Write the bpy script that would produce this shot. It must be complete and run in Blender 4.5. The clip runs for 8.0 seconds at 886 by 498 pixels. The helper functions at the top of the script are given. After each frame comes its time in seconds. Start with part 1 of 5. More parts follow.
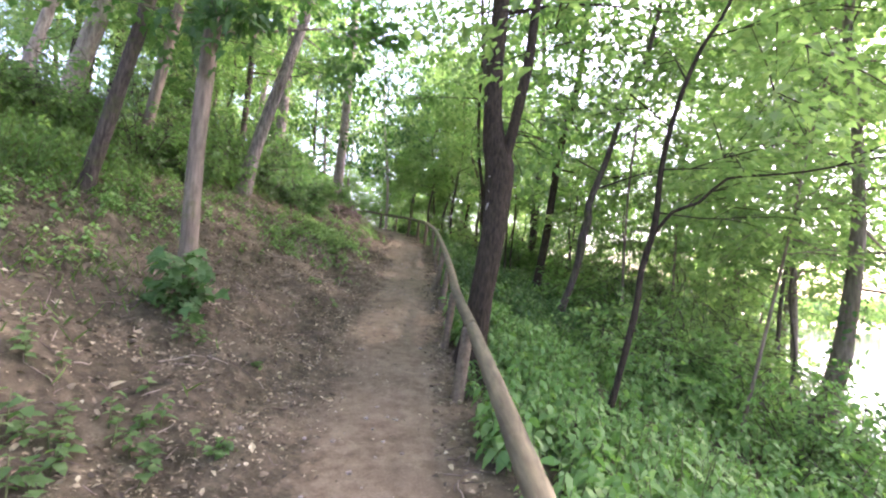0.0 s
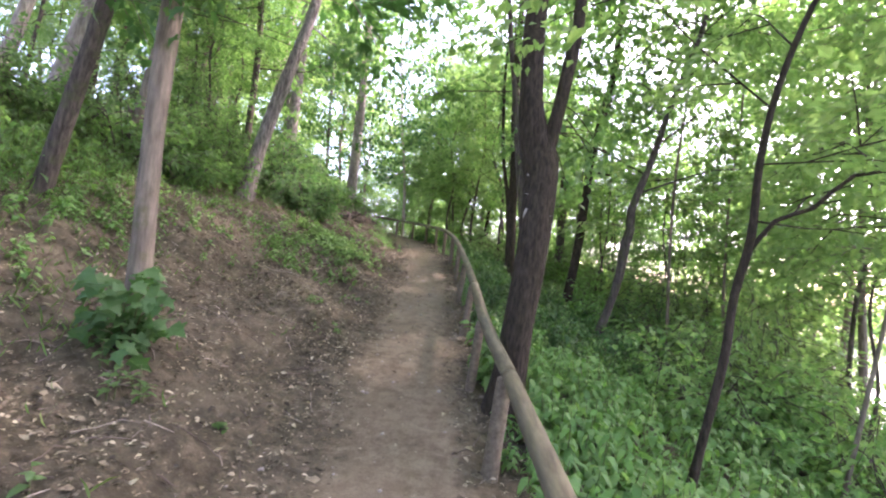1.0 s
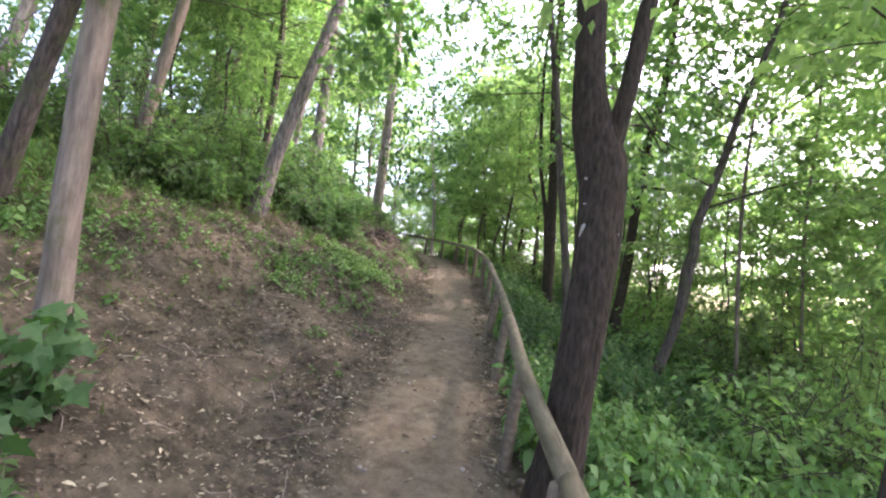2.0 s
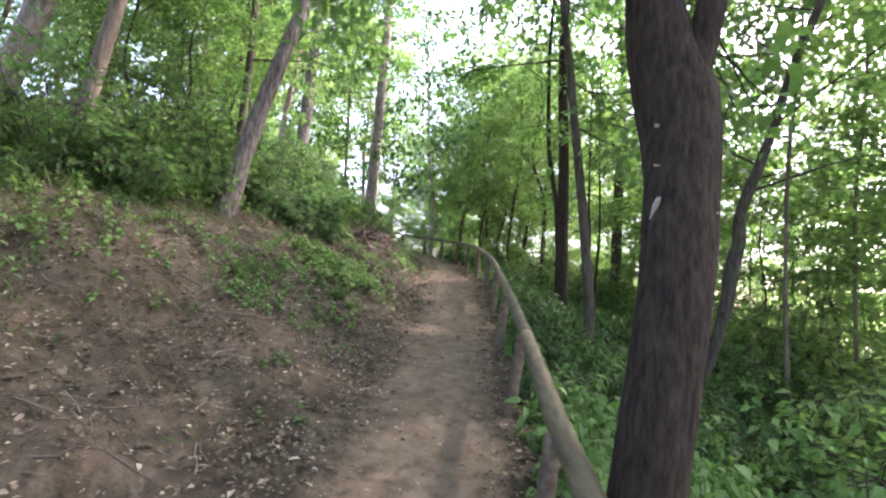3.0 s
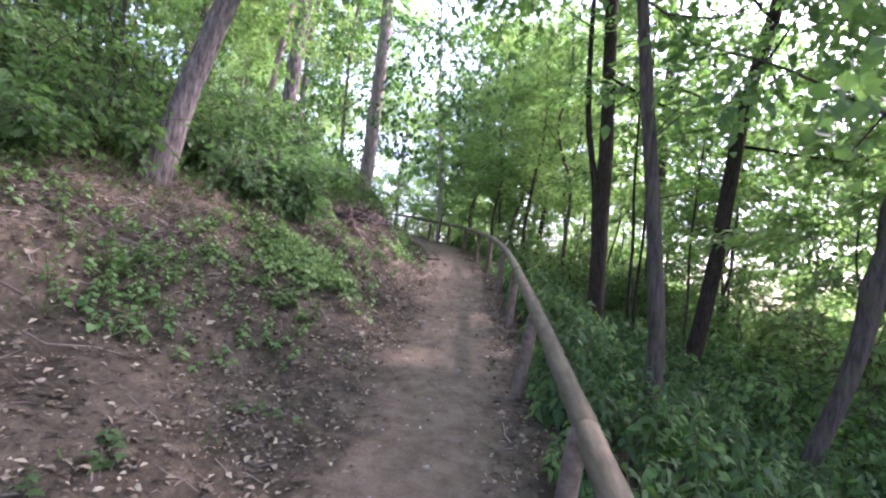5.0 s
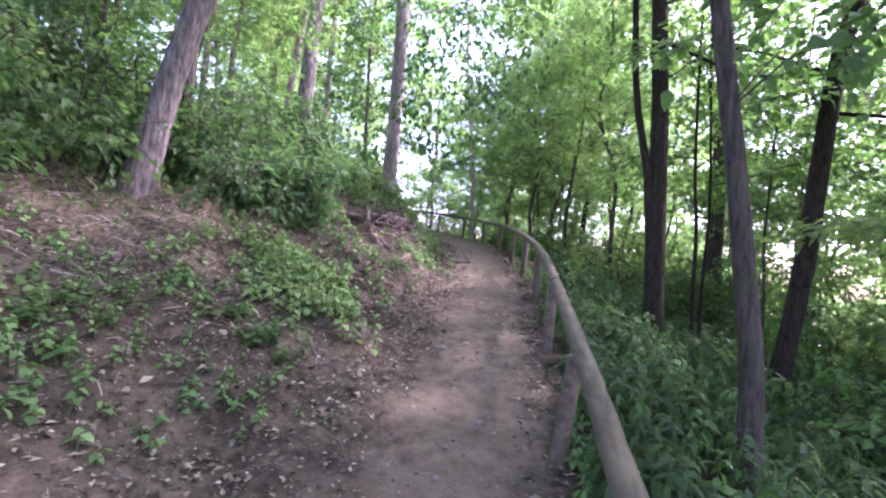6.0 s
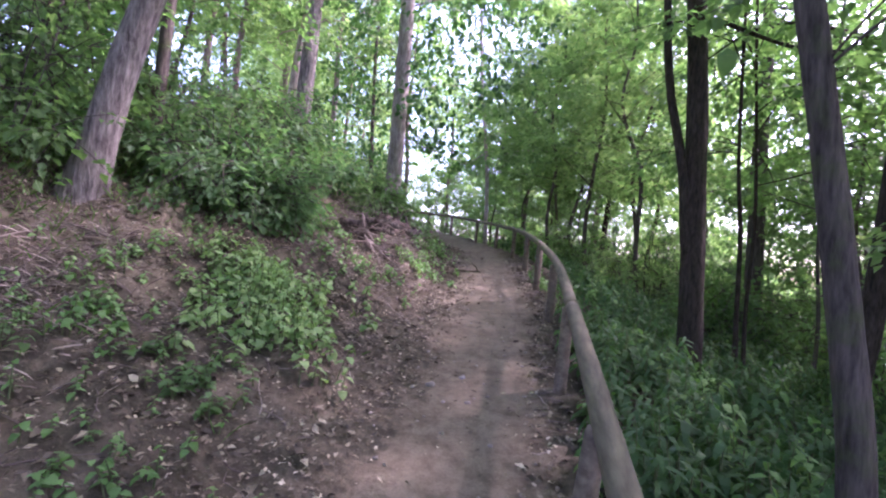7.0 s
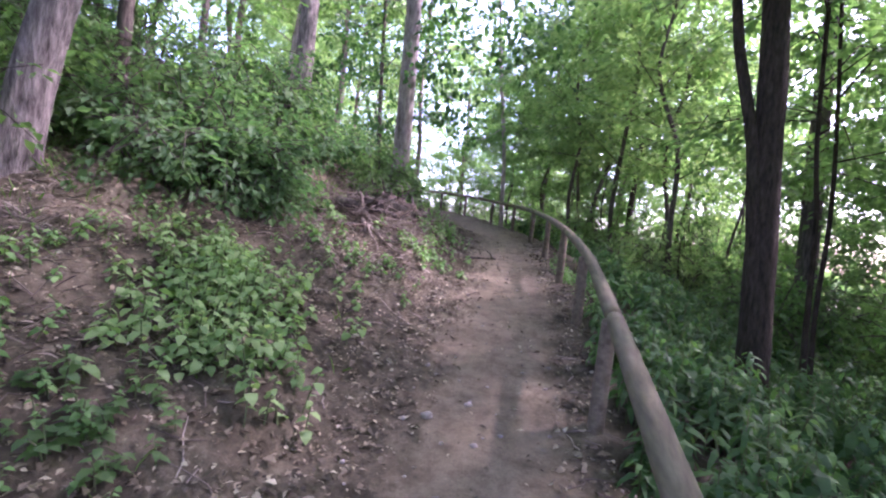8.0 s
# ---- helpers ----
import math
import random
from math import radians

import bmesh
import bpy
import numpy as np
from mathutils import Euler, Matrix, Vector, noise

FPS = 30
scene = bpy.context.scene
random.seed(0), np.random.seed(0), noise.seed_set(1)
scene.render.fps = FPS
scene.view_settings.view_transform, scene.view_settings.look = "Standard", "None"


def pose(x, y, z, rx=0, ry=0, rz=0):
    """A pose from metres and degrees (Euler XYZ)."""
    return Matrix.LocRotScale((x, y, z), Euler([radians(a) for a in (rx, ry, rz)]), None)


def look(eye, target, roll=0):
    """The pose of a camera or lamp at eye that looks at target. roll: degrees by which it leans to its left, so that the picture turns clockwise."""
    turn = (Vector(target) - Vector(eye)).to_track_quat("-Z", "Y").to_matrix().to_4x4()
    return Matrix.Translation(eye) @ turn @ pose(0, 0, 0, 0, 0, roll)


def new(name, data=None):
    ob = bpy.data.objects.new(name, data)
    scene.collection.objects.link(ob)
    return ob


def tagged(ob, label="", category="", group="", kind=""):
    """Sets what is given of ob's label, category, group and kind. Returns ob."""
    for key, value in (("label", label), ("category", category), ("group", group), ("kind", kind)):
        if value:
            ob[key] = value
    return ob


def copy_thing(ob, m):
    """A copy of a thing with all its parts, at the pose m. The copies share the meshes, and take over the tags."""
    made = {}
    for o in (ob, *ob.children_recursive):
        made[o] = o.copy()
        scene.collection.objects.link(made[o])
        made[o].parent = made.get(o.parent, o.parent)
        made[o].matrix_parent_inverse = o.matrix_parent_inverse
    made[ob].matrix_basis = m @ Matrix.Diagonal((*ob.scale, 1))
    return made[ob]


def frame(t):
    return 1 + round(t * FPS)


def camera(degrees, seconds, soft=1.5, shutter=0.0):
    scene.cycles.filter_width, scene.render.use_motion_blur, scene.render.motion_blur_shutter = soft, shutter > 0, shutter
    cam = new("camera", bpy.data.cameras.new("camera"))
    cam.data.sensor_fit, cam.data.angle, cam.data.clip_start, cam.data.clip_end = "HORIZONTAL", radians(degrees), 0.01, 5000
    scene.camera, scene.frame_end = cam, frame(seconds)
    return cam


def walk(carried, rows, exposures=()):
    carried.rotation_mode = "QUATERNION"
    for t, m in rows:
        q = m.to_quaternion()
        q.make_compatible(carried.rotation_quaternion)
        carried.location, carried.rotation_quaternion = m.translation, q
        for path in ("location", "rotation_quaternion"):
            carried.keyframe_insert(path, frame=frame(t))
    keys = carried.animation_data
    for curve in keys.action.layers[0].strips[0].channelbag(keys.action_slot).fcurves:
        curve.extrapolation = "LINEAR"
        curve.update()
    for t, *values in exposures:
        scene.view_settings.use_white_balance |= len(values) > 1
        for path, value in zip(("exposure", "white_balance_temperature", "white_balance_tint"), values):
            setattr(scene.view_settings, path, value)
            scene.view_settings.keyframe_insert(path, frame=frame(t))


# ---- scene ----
cam = camera(86.3, 8.0, soft=2.2)
PATH = [
    (0, (0.001, -0.027, 1.722), (-0.011, 1.971, 1.814), 5.4),
    (0.5, (-0.017, 0.591, 1.816), (-0.112, 2.583, 1.97), 5.5),
    (1, (-0.094, 1.198, 1.886), (-0.183, 3.193, 1.996), 5.7),
    (1.5, (-0.103, 1.789, 1.914), (-0.296, 3.769, 2.118), 7.1),
    (1.7, (-0.093, 2.02, 1.965), (-0.33, 3.996, 2.156), 6.8),
    (2.8, (-0.226, 3.41, 2.106), (-0.424, 5.394, 2.262), 6.0),
    (3, (-0.198, 3.668, 2.128), (-0.434, 5.646, 2.3), 5.1),
    (3.5, (-0.261, 4.243, 2.186), (-0.464, 6.229, 2.297), 4.9),
    (4, (-0.319, 4.793, 2.247), (-0.577, 6.771, 2.387), 7.6),
    (4.5, (-0.337, 5.327, 2.343), (-0.64, 7.302, 2.44), 6.9),
    (4.7, (-0.371, 5.538, 2.363), (-0.626, 7.518, 2.476), 7.1),
    (5.8, (-0.281, 6.702, 2.646), (-0.672, 8.663, 2.661), 7.0),
    (6, (-0.283, 6.924, 2.672), (-0.721, 8.874, 2.724), 5.3),
    (6.5, (-0.24, 7.399, 2.767), (-0.73, 9.337, 2.842), 3.6),
    (7, (-0.24, 7.871, 2.838), (-0.758, 9.802, 2.888), 5.3),
    (7.5, (-0.339, 8.371, 2.875), (-0.854, 10.303, 2.839), 6.3),
    (8, (-0.418, 8.844, 2.952), (-0.99, 10.76, 2.909), 6.0),
]
walk(cam, [(t, look(eye, target, roll)) for t, eye, target, roll in PATH], [(0.0, 3.65, 6600, 39), (2.0, 3.58, 6600, 38), (4.0, 3.37, 6300, 43), (6.0, 3.66, 5750, 58), (7.0, 3.37, 5770, 58), (8.0, 3.47, 5770, 58)])
# ---- light ----
world = bpy.data.worlds.new("sky")
scene.world = world
world.use_nodes = True
wn, wl = world.node_tree.nodes, world.node_tree.links
sky = wn.new("ShaderNodeTexSky")
sky.sky_type, sky.sun_disc = "NISHITA", False
SUN_EL, SUN_ROT = 50.0, 62.0
sky.sun_elevation, sky.sun_rotation = radians(SUN_EL), radians(SUN_ROT)
sky.air_density, sky.dust_density, sky.ozone_density = 1.0, 4.0, 1.0
wn["Background"].inputs["Strength"].default_value = 0.15
wl.new(sky.outputs[0], wn["Background"].inputs["Color"])
sun_data = bpy.data.lights.new("sun", "SUN")
sun_data.energy, sun_data.angle, sun_data.color = 1.4, radians(2.5), (1.0, 0.95, 0.87)
sun = new("sun", sun_data)
sd = Vector((math.sin(radians(SUN_ROT)) * math.cos(radians(SUN_EL)), math.cos(radians(SUN_ROT)) * math.cos(radians(SUN_EL)), math.sin(radians(SUN_EL))))
sun.matrix_basis = look(sd * 60, (0, 0, 0))

# ---- materials ----


def mat(name):
    m = bpy.data.materials.new(name)
    m.use_nodes = True
    return m, m.node_tree.nodes, m.node_tree.links, m.node_tree.nodes["Principled BSDF"]


def ramp(nodes, links, source, stops):
    r = nodes.new("ShaderNodeValToRGB")
    el = r.color_ramp.elements
    while len(el) < len(stops):
        el.new(0.5)
    for e, (p, c) in zip(el, stops):
        e.position, e.color = p, (*c, 1)
    links.new(source, r.inputs[0])
    return r.outputs[0]


def texnoise(nodes, links, scale, detail=6, rough=0.6, stretch=None):
    co = nodes.new("ShaderNodeTexCoord")
    n = nodes.new("ShaderNodeTexNoise")
    n.inputs["Scale"].default_value, n.inputs["Detail"].default_value, n.inputs["Roughness"].default_value = scale, detail, rough
    src = co.outputs["Object"]
    if stretch:
        mp = nodes.new("ShaderNodeMapping")
        mp.inputs["Scale"].default_value = stretch
        links.new(src, mp.inputs[0])
        src = mp.outputs[0]
    links.new(src, n.inputs["Vector"])
    return n.outputs[0]


def mixc(nodes, links, fac, a, b, kind="MIX"):
    m = nodes.new("ShaderNodeMix")
    m.data_type, m.blend_type = "RGBA", kind
    for sock, v in ((m.inputs[0], fac), (m.inputs[6], a), (m.inputs[7], b)):
        if isinstance(v, (int, float)):
            sock.default_value = v
        elif isinstance(v, tuple):
            sock.default_value = (*v, 1)
        else:
            links.new(v, sock)
    return m.outputs[2]


def bump(nodes, links, height, bsdf, strength, distance):
    b = nodes.new("ShaderNodeBump")
    b.inputs["Strength"].default_value, b.inputs["Distance"].default_value = strength, distance
    links.new(height, b.inputs["Height"])
    links.new(b.outputs[0], bsdf.inputs["Normal"])


def leaf_material(name, stops, glow, through_share=0.45):
    """Thin leaf: a matt, slightly glossy face that lets light through. glow: the tint of the light that passes."""
    m, n, l, p = mat(name)
    g, o = n.new("ShaderNodeNewGeometry"), n.new("ShaderNodeObjectInfo")
    add = n.new("ShaderNodeMath")
    add.operation = "MULTIPLY_ADD"
    add.inputs[1].default_value = 0.3
    sc = n.new("ShaderNodeMath")
    sc.operation = "MULTIPLY"
    sc.inputs[1].default_value = 0.7
    l.new(g.outputs["Random Per Island"], sc.inputs[0])
    l.new(o.outputs["Random"], add.inputs[0])
    l.new(sc.outputs[0], add.inputs[2])
    col = ramp(n, l, add.outputs[0], stops)
    veins = texnoise(n, l, 30, 3)
    col = mixc(n, l, 0.25, col, ramp(n, l, veins, [(0.3, (0.6, 0.6, 0.6)), (0.7, (1, 1, 1))]), "MULTIPLY")
    l.new(col, p.inputs["Base Color"])
    p.inputs["Roughness"].default_value = 0.55
    p.inputs["Specular IOR Level"].default_value = 0.28
    tr = n.new("ShaderNodeBsdfTranslucent")
    l.new(mixc(n, l, 1.0, col, glow, "MULTIPLY"), tr.inputs[0])
    mx = n.new("ShaderNodeMixShader")
    mx.inputs[0].default_value = through_share
    l.new(p.outputs[0], mx.inputs[1])
    l.new(tr.outputs[0], mx.inputs[2])
    l.new(mx.outputs[0], n["Material Output"].inputs[0])
    return m


def bark_material(name, dark, light, scale, depth, moss=0.0, streak=0.16):
    m, n, l, p = mat(name)
    ridge = texnoise(n, l, scale, 8, 0.65, (1, 1, streak))
    blot = texnoise(n, l, 1.7, 4, 0.6)
    col = ramp(n, l, ridge, [(0.32, dark), (0.52, tuple((a + b) / 2 for a, b in zip(dark, light))), (0.7, light)])
    col = mixc(n, l, 0.5, col, ramp(n, l, blot, [(0.3, (0.55, 0.52, 0.5)), (0.7, (1, 1, 1))]), "MULTIPLY")
    if moss:
        mo = ramp(n, l, texnoise(n, l, 5, 6), [(0.55 - moss * 0.2, (0, 0, 0)), (0.75, (1, 1, 1))])
        col = mixc(n, l, mo, col, (0.07, 0.085, 0.035))
    l.new(col, p.inputs["Base Color"])
    p.inputs["Roughness"].default_value = 0.9
    p.inputs["Specular IOR Level"].default_value = 0.2
    bump(n, l, ridge, p, 1.0, depth)
    return m


def ground_material():
    m, n, l, p = mat("forest_soil")
    at = n.new("ShaderNodeAttribute")
    at.attribute_name = "trod"
    mid, fine = texnoise(n, l, 7, 8, 0.7), texnoise(n, l, 60, 6, 0.7)
    humus = ramp(n, l, mid, [(0.3, (0.038, 0.032, 0.021)), (0.5, (0.073, 0.063, 0.043)), (0.72, (0.129, 0.112, 0.078))])
    clay = ramp(n, l, texnoise(n, l, 1.5, 7, 0.62), [(0.47, (0, 0, 0)), (0.62, (1, 1, 1))])
    humus = mixc(n, l, clay, humus, ramp(n, l, mid, [(0.3, (0.077, 0.065, 0.045)), (0.7, (0.181, 0.156, 0.109))]))
    dirt = ramp(n, l, mid, [(0.3, (0.137, 0.111, 0.077)), (0.55, (0.18, 0.15, 0.104)), (0.75, (0.221, 0.186, 0.132))])
    dirt = mixc(n, l, 0.6, dirt, ramp(n, l, texnoise(n, l, 2.3, 6), [(0.35, (0.7, 0.67, 0.65)), (0.65, (1.0, 1.0, 1.0))]), "MULTIPLY")
    mk = n.new("ShaderNodeMath")
    mk.operation, mk.use_clamp = "MULTIPLY_ADD", True
    mk.inputs[1].default_value = 0.9
    off = n.new("ShaderNodeMath")
    off.operation = "MULTIPLY_ADD"
    off.inputs[1].default_value, off.inputs[2].default_value = 2.4, -1.2
    l.new(mid, off.inputs[0])
    l.new(at.outputs["Fac"], mk.inputs[0])
    l.new(off.outputs[0], mk.inputs[2])
    edge = ramp(n, l, mk.outputs[0], [(0.04, (0, 0, 0)), (0.98, (1, 1, 1))])
    col = mixc(n, l, edge, humus, dirt)
    col = mixc(n, l, 0.6, col, ramp(n, l, fine, [(0.3, (0.55, 0.55, 0.55)), (0.7, (1.15, 1.12, 1.1))]), "MULTIPLY")
    l.new(col, p.inputs["Base Color"])
    p.inputs["Roughness"].default_value = 0.95
    p.inputs["Specular IOR Level"].default_value = 0.15
    hs = n.new("ShaderNodeMath")
    hs.operation = "MULTIPLY_ADD"
    hs.inputs[1].default_value = 0.35
    l.new(fine, hs.inputs[0])
    l.new(mid, hs.inputs[2])
    soft = n.new("ShaderNodeMath")
    soft.operation = "MULTIPLY_ADD"
    soft.inputs[1].default_value, soft.inputs[2].default_value = -0.72, 1.0
    l.new(at.outputs["Fac"], soft.inputs[0])
    hh = n.new("ShaderNodeMath")
    hh.operation = "MULTIPLY"
    l.new(hs.outputs[0], hh.inputs[0])
    l.new(soft.outputs[0], hh.inputs[1])
    bump(n, l, hh.outputs[0], p, 0.8, 0.05)
    return m


def litter_material(name, stops):
    m, n, l, p = mat(name)
    g = n.new("ShaderNodeNewGeometry")
    col = ramp(n, l, g.outputs["Random Per Island"], stops)
    col = mixc(n, l, 0.5, col, ramp(n, l, texnoise(n, l, 45, 4), [(0.3, (0.5, 0.5, 0.5)), (0.7, (1, 1, 1))]), "MULTIPLY")
    l.new(col, p.inputs["Base Color"])
    p.inputs["Roughness"].default_value = 0.85
    return m


def wood_material(name, dark, light):
    m, n, l, p = mat(name)
    grain = texnoise(n, l, 22, 8, 0.65, (1, 0.09, 1))
    blot = texnoise(n, l, 3.1, 5)
    col = ramp(n, l, grain, [(0.3, dark), (0.68, light)])
    col = mixc(n, l, 0.6, col, ramp(n, l, blot, [(0.32, (0.55, 0.55, 0.5)), (0.66, (1, 1, 1))]), "MULTIPLY")
    l.new(col, p.inputs["Base Color"])
    p.inputs["Roughness"].default_value = 0.8
    bump(n, l, grain, p, 0.6, 0.006)
    return m


def water_material():
    m, n, l, p = mat("lake_water")
    p.inputs["Base Color"].default_value = (0.03, 0.05, 0.04, 1)
    p.inputs["Roughness"].default_value = 0.12
    w = texnoise(n, l, 1.2, 4, 0.5, (1, 0.4, 1))
    bump(n, l, w, p, 0.4, 0.05)
    return m


LEAF_MID = leaf_material("leaf_green", [(0.0, (0.055, 0.115, 0.05)), (0.5, (0.085, 0.162, 0.068)), (1.0, (0.135, 0.22, 0.099))], (1.6, 1.9, 0.88), 0.55)
LEAF_LIGHT = leaf_material("leaf_light", [(0.0, (0.095, 0.17, 0.073)), (0.5, (0.142, 0.232, 0.107)), (1.0, (0.21, 0.295, 0.149))], (1.5, 1.72, 0.85), 0.58)
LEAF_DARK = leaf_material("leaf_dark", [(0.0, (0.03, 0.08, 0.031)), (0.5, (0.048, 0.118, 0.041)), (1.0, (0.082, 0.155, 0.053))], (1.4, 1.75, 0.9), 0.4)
LEAF_SHRUB = leaf_material("leaf_shrub", [(0.0, (0.045, 0.105, 0.046)), (0.5, (0.07, 0.146, 0.062)), (1.0, (0.112, 0.19, 0.084))], (1.5, 1.8, 0.95), 0.5)
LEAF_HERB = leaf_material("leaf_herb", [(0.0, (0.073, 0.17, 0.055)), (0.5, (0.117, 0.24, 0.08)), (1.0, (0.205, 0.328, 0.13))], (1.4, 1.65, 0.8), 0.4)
# lighter herb leaf: the sun fleck on the main bank patch is in its colour
LEAF_SUNLIT = leaf_material("leaf_sunlit", [(0.0, (0.085, 0.175, 0.062)), (0.5, (0.145, 0.26, 0.095)), (1.0, (0.24, 0.345, 0.16))], (1.4, 1.6, 0.85), 0.45)
GRASS = leaf_material("grass_blade", [(0.0, (0.05, 0.11, 0.03)), (0.6, (0.09, 0.17, 0.045)), (1.0, (0.15, 0.2, 0.08))], (1.3, 1.5, 0.6), 0.35)
STEM = litter_material("green_stem", [(0.0, (0.06, 0.1, 0.03)), (1.0, (0.12, 0.14, 0.06))])
BARK_BROWN = bark_material("bark_brown", (0.014, 0.0112, 0.0085), (0.072, 0.056, 0.042), 34, 0.02, 0.0, 0.26)
BARK_GREY = bark_material("bark_grey", (0.1, 0.085, 0.068), (0.25, 0.213, 0.172), 20, 0.012, 0.1)
BARK_PINE = bark_material("bark_pine", (0.055, 0.048, 0.043), (0.33, 0.3, 0.276), 22, 0.06, 0.0, 0.24)
BARK_PALE = bark_material("bark_pale_pine", (0.16, 0.135, 0.118), (0.46, 0.405, 0.36), 16, 0.04, 0.0, 0.3)
BARK_DARK = bark_material("bark_dark", (0.028, 0.024, 0.021), (0.14, 0.119, 0.103), 28, 0.02, 0.2)
SOIL = ground_material()
LITTER = litter_material("dry_leaves", [(0.0, (0.051, 0.039, 0.025)), (0.5, (0.13, 0.106, 0.069)), (0.78, (0.227, 0.189, 0.126)), (0.93, (0.352, 0.307, 0.207)), (1.0, (0.454, 0.413, 0.29))])
TWIG = litter_material("dead_twigs", [(0.0, (0.08, 0.06, 0.05)), (0.7, (0.2, 0.16, 0.13)), (1.0, (0.36, 0.31, 0.26))])
ROOT = bark_material("root_wood", (0.04, 0.03, 0.025), (0.17, 0.13, 0.1), 20, 0.02)
RAILWOOD = wood_material("weathered_rail", (0.062, 0.053, 0.03), (0.175, 0.152, 0.09))
POSTWOOD = wood_material("weathered_post", (0.07, 0.053, 0.036), (0.2, 0.16, 0.115))
WHITEBARK = litter_material("bare_white_wood", [(0.0, (0.24, 0.22, 0.2)), (1.0, (0.4, 0.37, 0.33))])
STONE = litter_material("pebble_stone", [(0.0, (0.15, 0.128, 0.11)), (1.0, (0.36, 0.32, 0.285))])
WATER = water_material()

# ---- mesh helpers ----


class Mesh:
    """Gathers vertices and faces of several sizes, and turns them into one mesh."""

    def __init__(self):
        self.v, self.f, self.n = [], [], 0

    def add(self, verts, faces):
        verts = np.asarray(verts, dtype=np.float32).reshape(-1, 3)
        for f in faces if isinstance(faces, list) else [faces]:
            self.f.append(np.asarray(f, dtype=np.int32) + self.n)
        self.v.append(verts)
        self.n += len(verts)

    def mesh(self, name, material, smooth=True):
        me = bpy.data.meshes.new(name)
        v = np.concatenate(self.v)
        sizes = np.concatenate([np.full(len(f), f.shape[1], dtype=np.int32) for f in self.f])
        loops = np.concatenate([f.reshape(-1) for f in self.f])
        me.vertices.add(len(v))
        me.vertices.foreach_set("co", v.reshape(-1))
        me.loops.add(len(loops))
        me.loops.foreach_set("vertex_index", loops)
        me.polygons.add(len(sizes))
        me.polygons.foreach_set("loop_start", np.concatenate([[0], np.cumsum(sizes)[:-1]]).astype(np.int32))
        me.polygons.foreach_set("use_smooth", np.full(len(sizes), smooth))
        me.update(calc_edges=True)
        me.materials.append(material)
        return me


def part(name, gathered, material, parent=None, label="", smooth=True):
    me = gathered if isinstance(gathered, bpy.types.Mesh) else gathered.mesh(name, material, smooth)
    ob = new(name, me)
    ob.parent = parent
    if label:
        ob["label"] = label
    return ob


def unit(v):
    return v / (np.linalg.norm(v) + 1e-9)


def smooth_line(points, radii, step):
    """Resample a polyline with a Catmull-Rom curve."""
    p = np.asarray(points, float)
    r = np.asarray(radii, float)
    q = np.vstack([2 * p[0] - p[1], p, 2 * p[-1] - p[-2]])
    out, rad = [], []
    for i in range(len(p) - 1):
        k = max(2, int(np.linalg.norm(p[i + 1] - p[i]) / step))
        for j in range(k):
            t = j / k
            a, b, c, d = q[i : i + 4]
            out.append(0.5 * (2 * b + (c - a) * t + (2 * a - 5 * b + 4 * c - d) * t * t + (3 * b - a - 3 * c + d) * t ** 3))
            rad.append(r[i] * (1 - t) + r[i + 1] * t)
    return np.array(out + [p[-1]]), np.array(rad + [r[-1]])


def tube(g, points, radii, sides=8, rough=0.0, seed=0.0, cap=True):
    """A tapered round tube along a line, with uneven bark where rough is above 0."""
    p = np.asarray(points, float)
    r = np.asarray(radii, float)
    tang = np.gradient(p, axis=0)
    ref = np.array([1.0, 0.02, 0.0]) if abs(unit(tang[0])[0]) < 0.8 else np.array([0.0, 1.0, 0.02])
    ang = np.linspace(0, 2 * np.pi, sides, endpoint=False)
    rings = []
    for i in range(len(p)):
        t = unit(tang[i])
        a = unit(ref - t * (ref @ t))
        b = np.cross(t, a)
        rr = np.full(sides, r[i])
        if rough:
            for k in range(sides):
                w = Vector((math.cos(ang[k]) * 2.2, math.sin(ang[k]) * 2.2, i * 0.23 + seed))
                rr[k] *= 1 + rough * noise.noise(w) + 0.5 * rough * noise.noise(w * 3.1)
        rings.append(p[i] + rr[:, None] * (np.cos(ang)[:, None] * a + np.sin(ang)[:, None] * b))
    v = np.concatenate(rings)
    i, k = np.meshgrid(np.arange(len(p) - 1), np.arange(sides), indexing="ij")
    i, k = i.ravel(), k.ravel()
    k2 = (k + 1) % sides
    faces = [np.stack([i * sides + k, i * sides + k2, (i + 1) * sides + k2, (i + 1) * sides + k], 1)]
    if cap:
        faces += [np.arange(sides)[::-1][None], (np.arange(sides) + (len(p) - 1) * sides)[None]]
    g.add(v, faces)


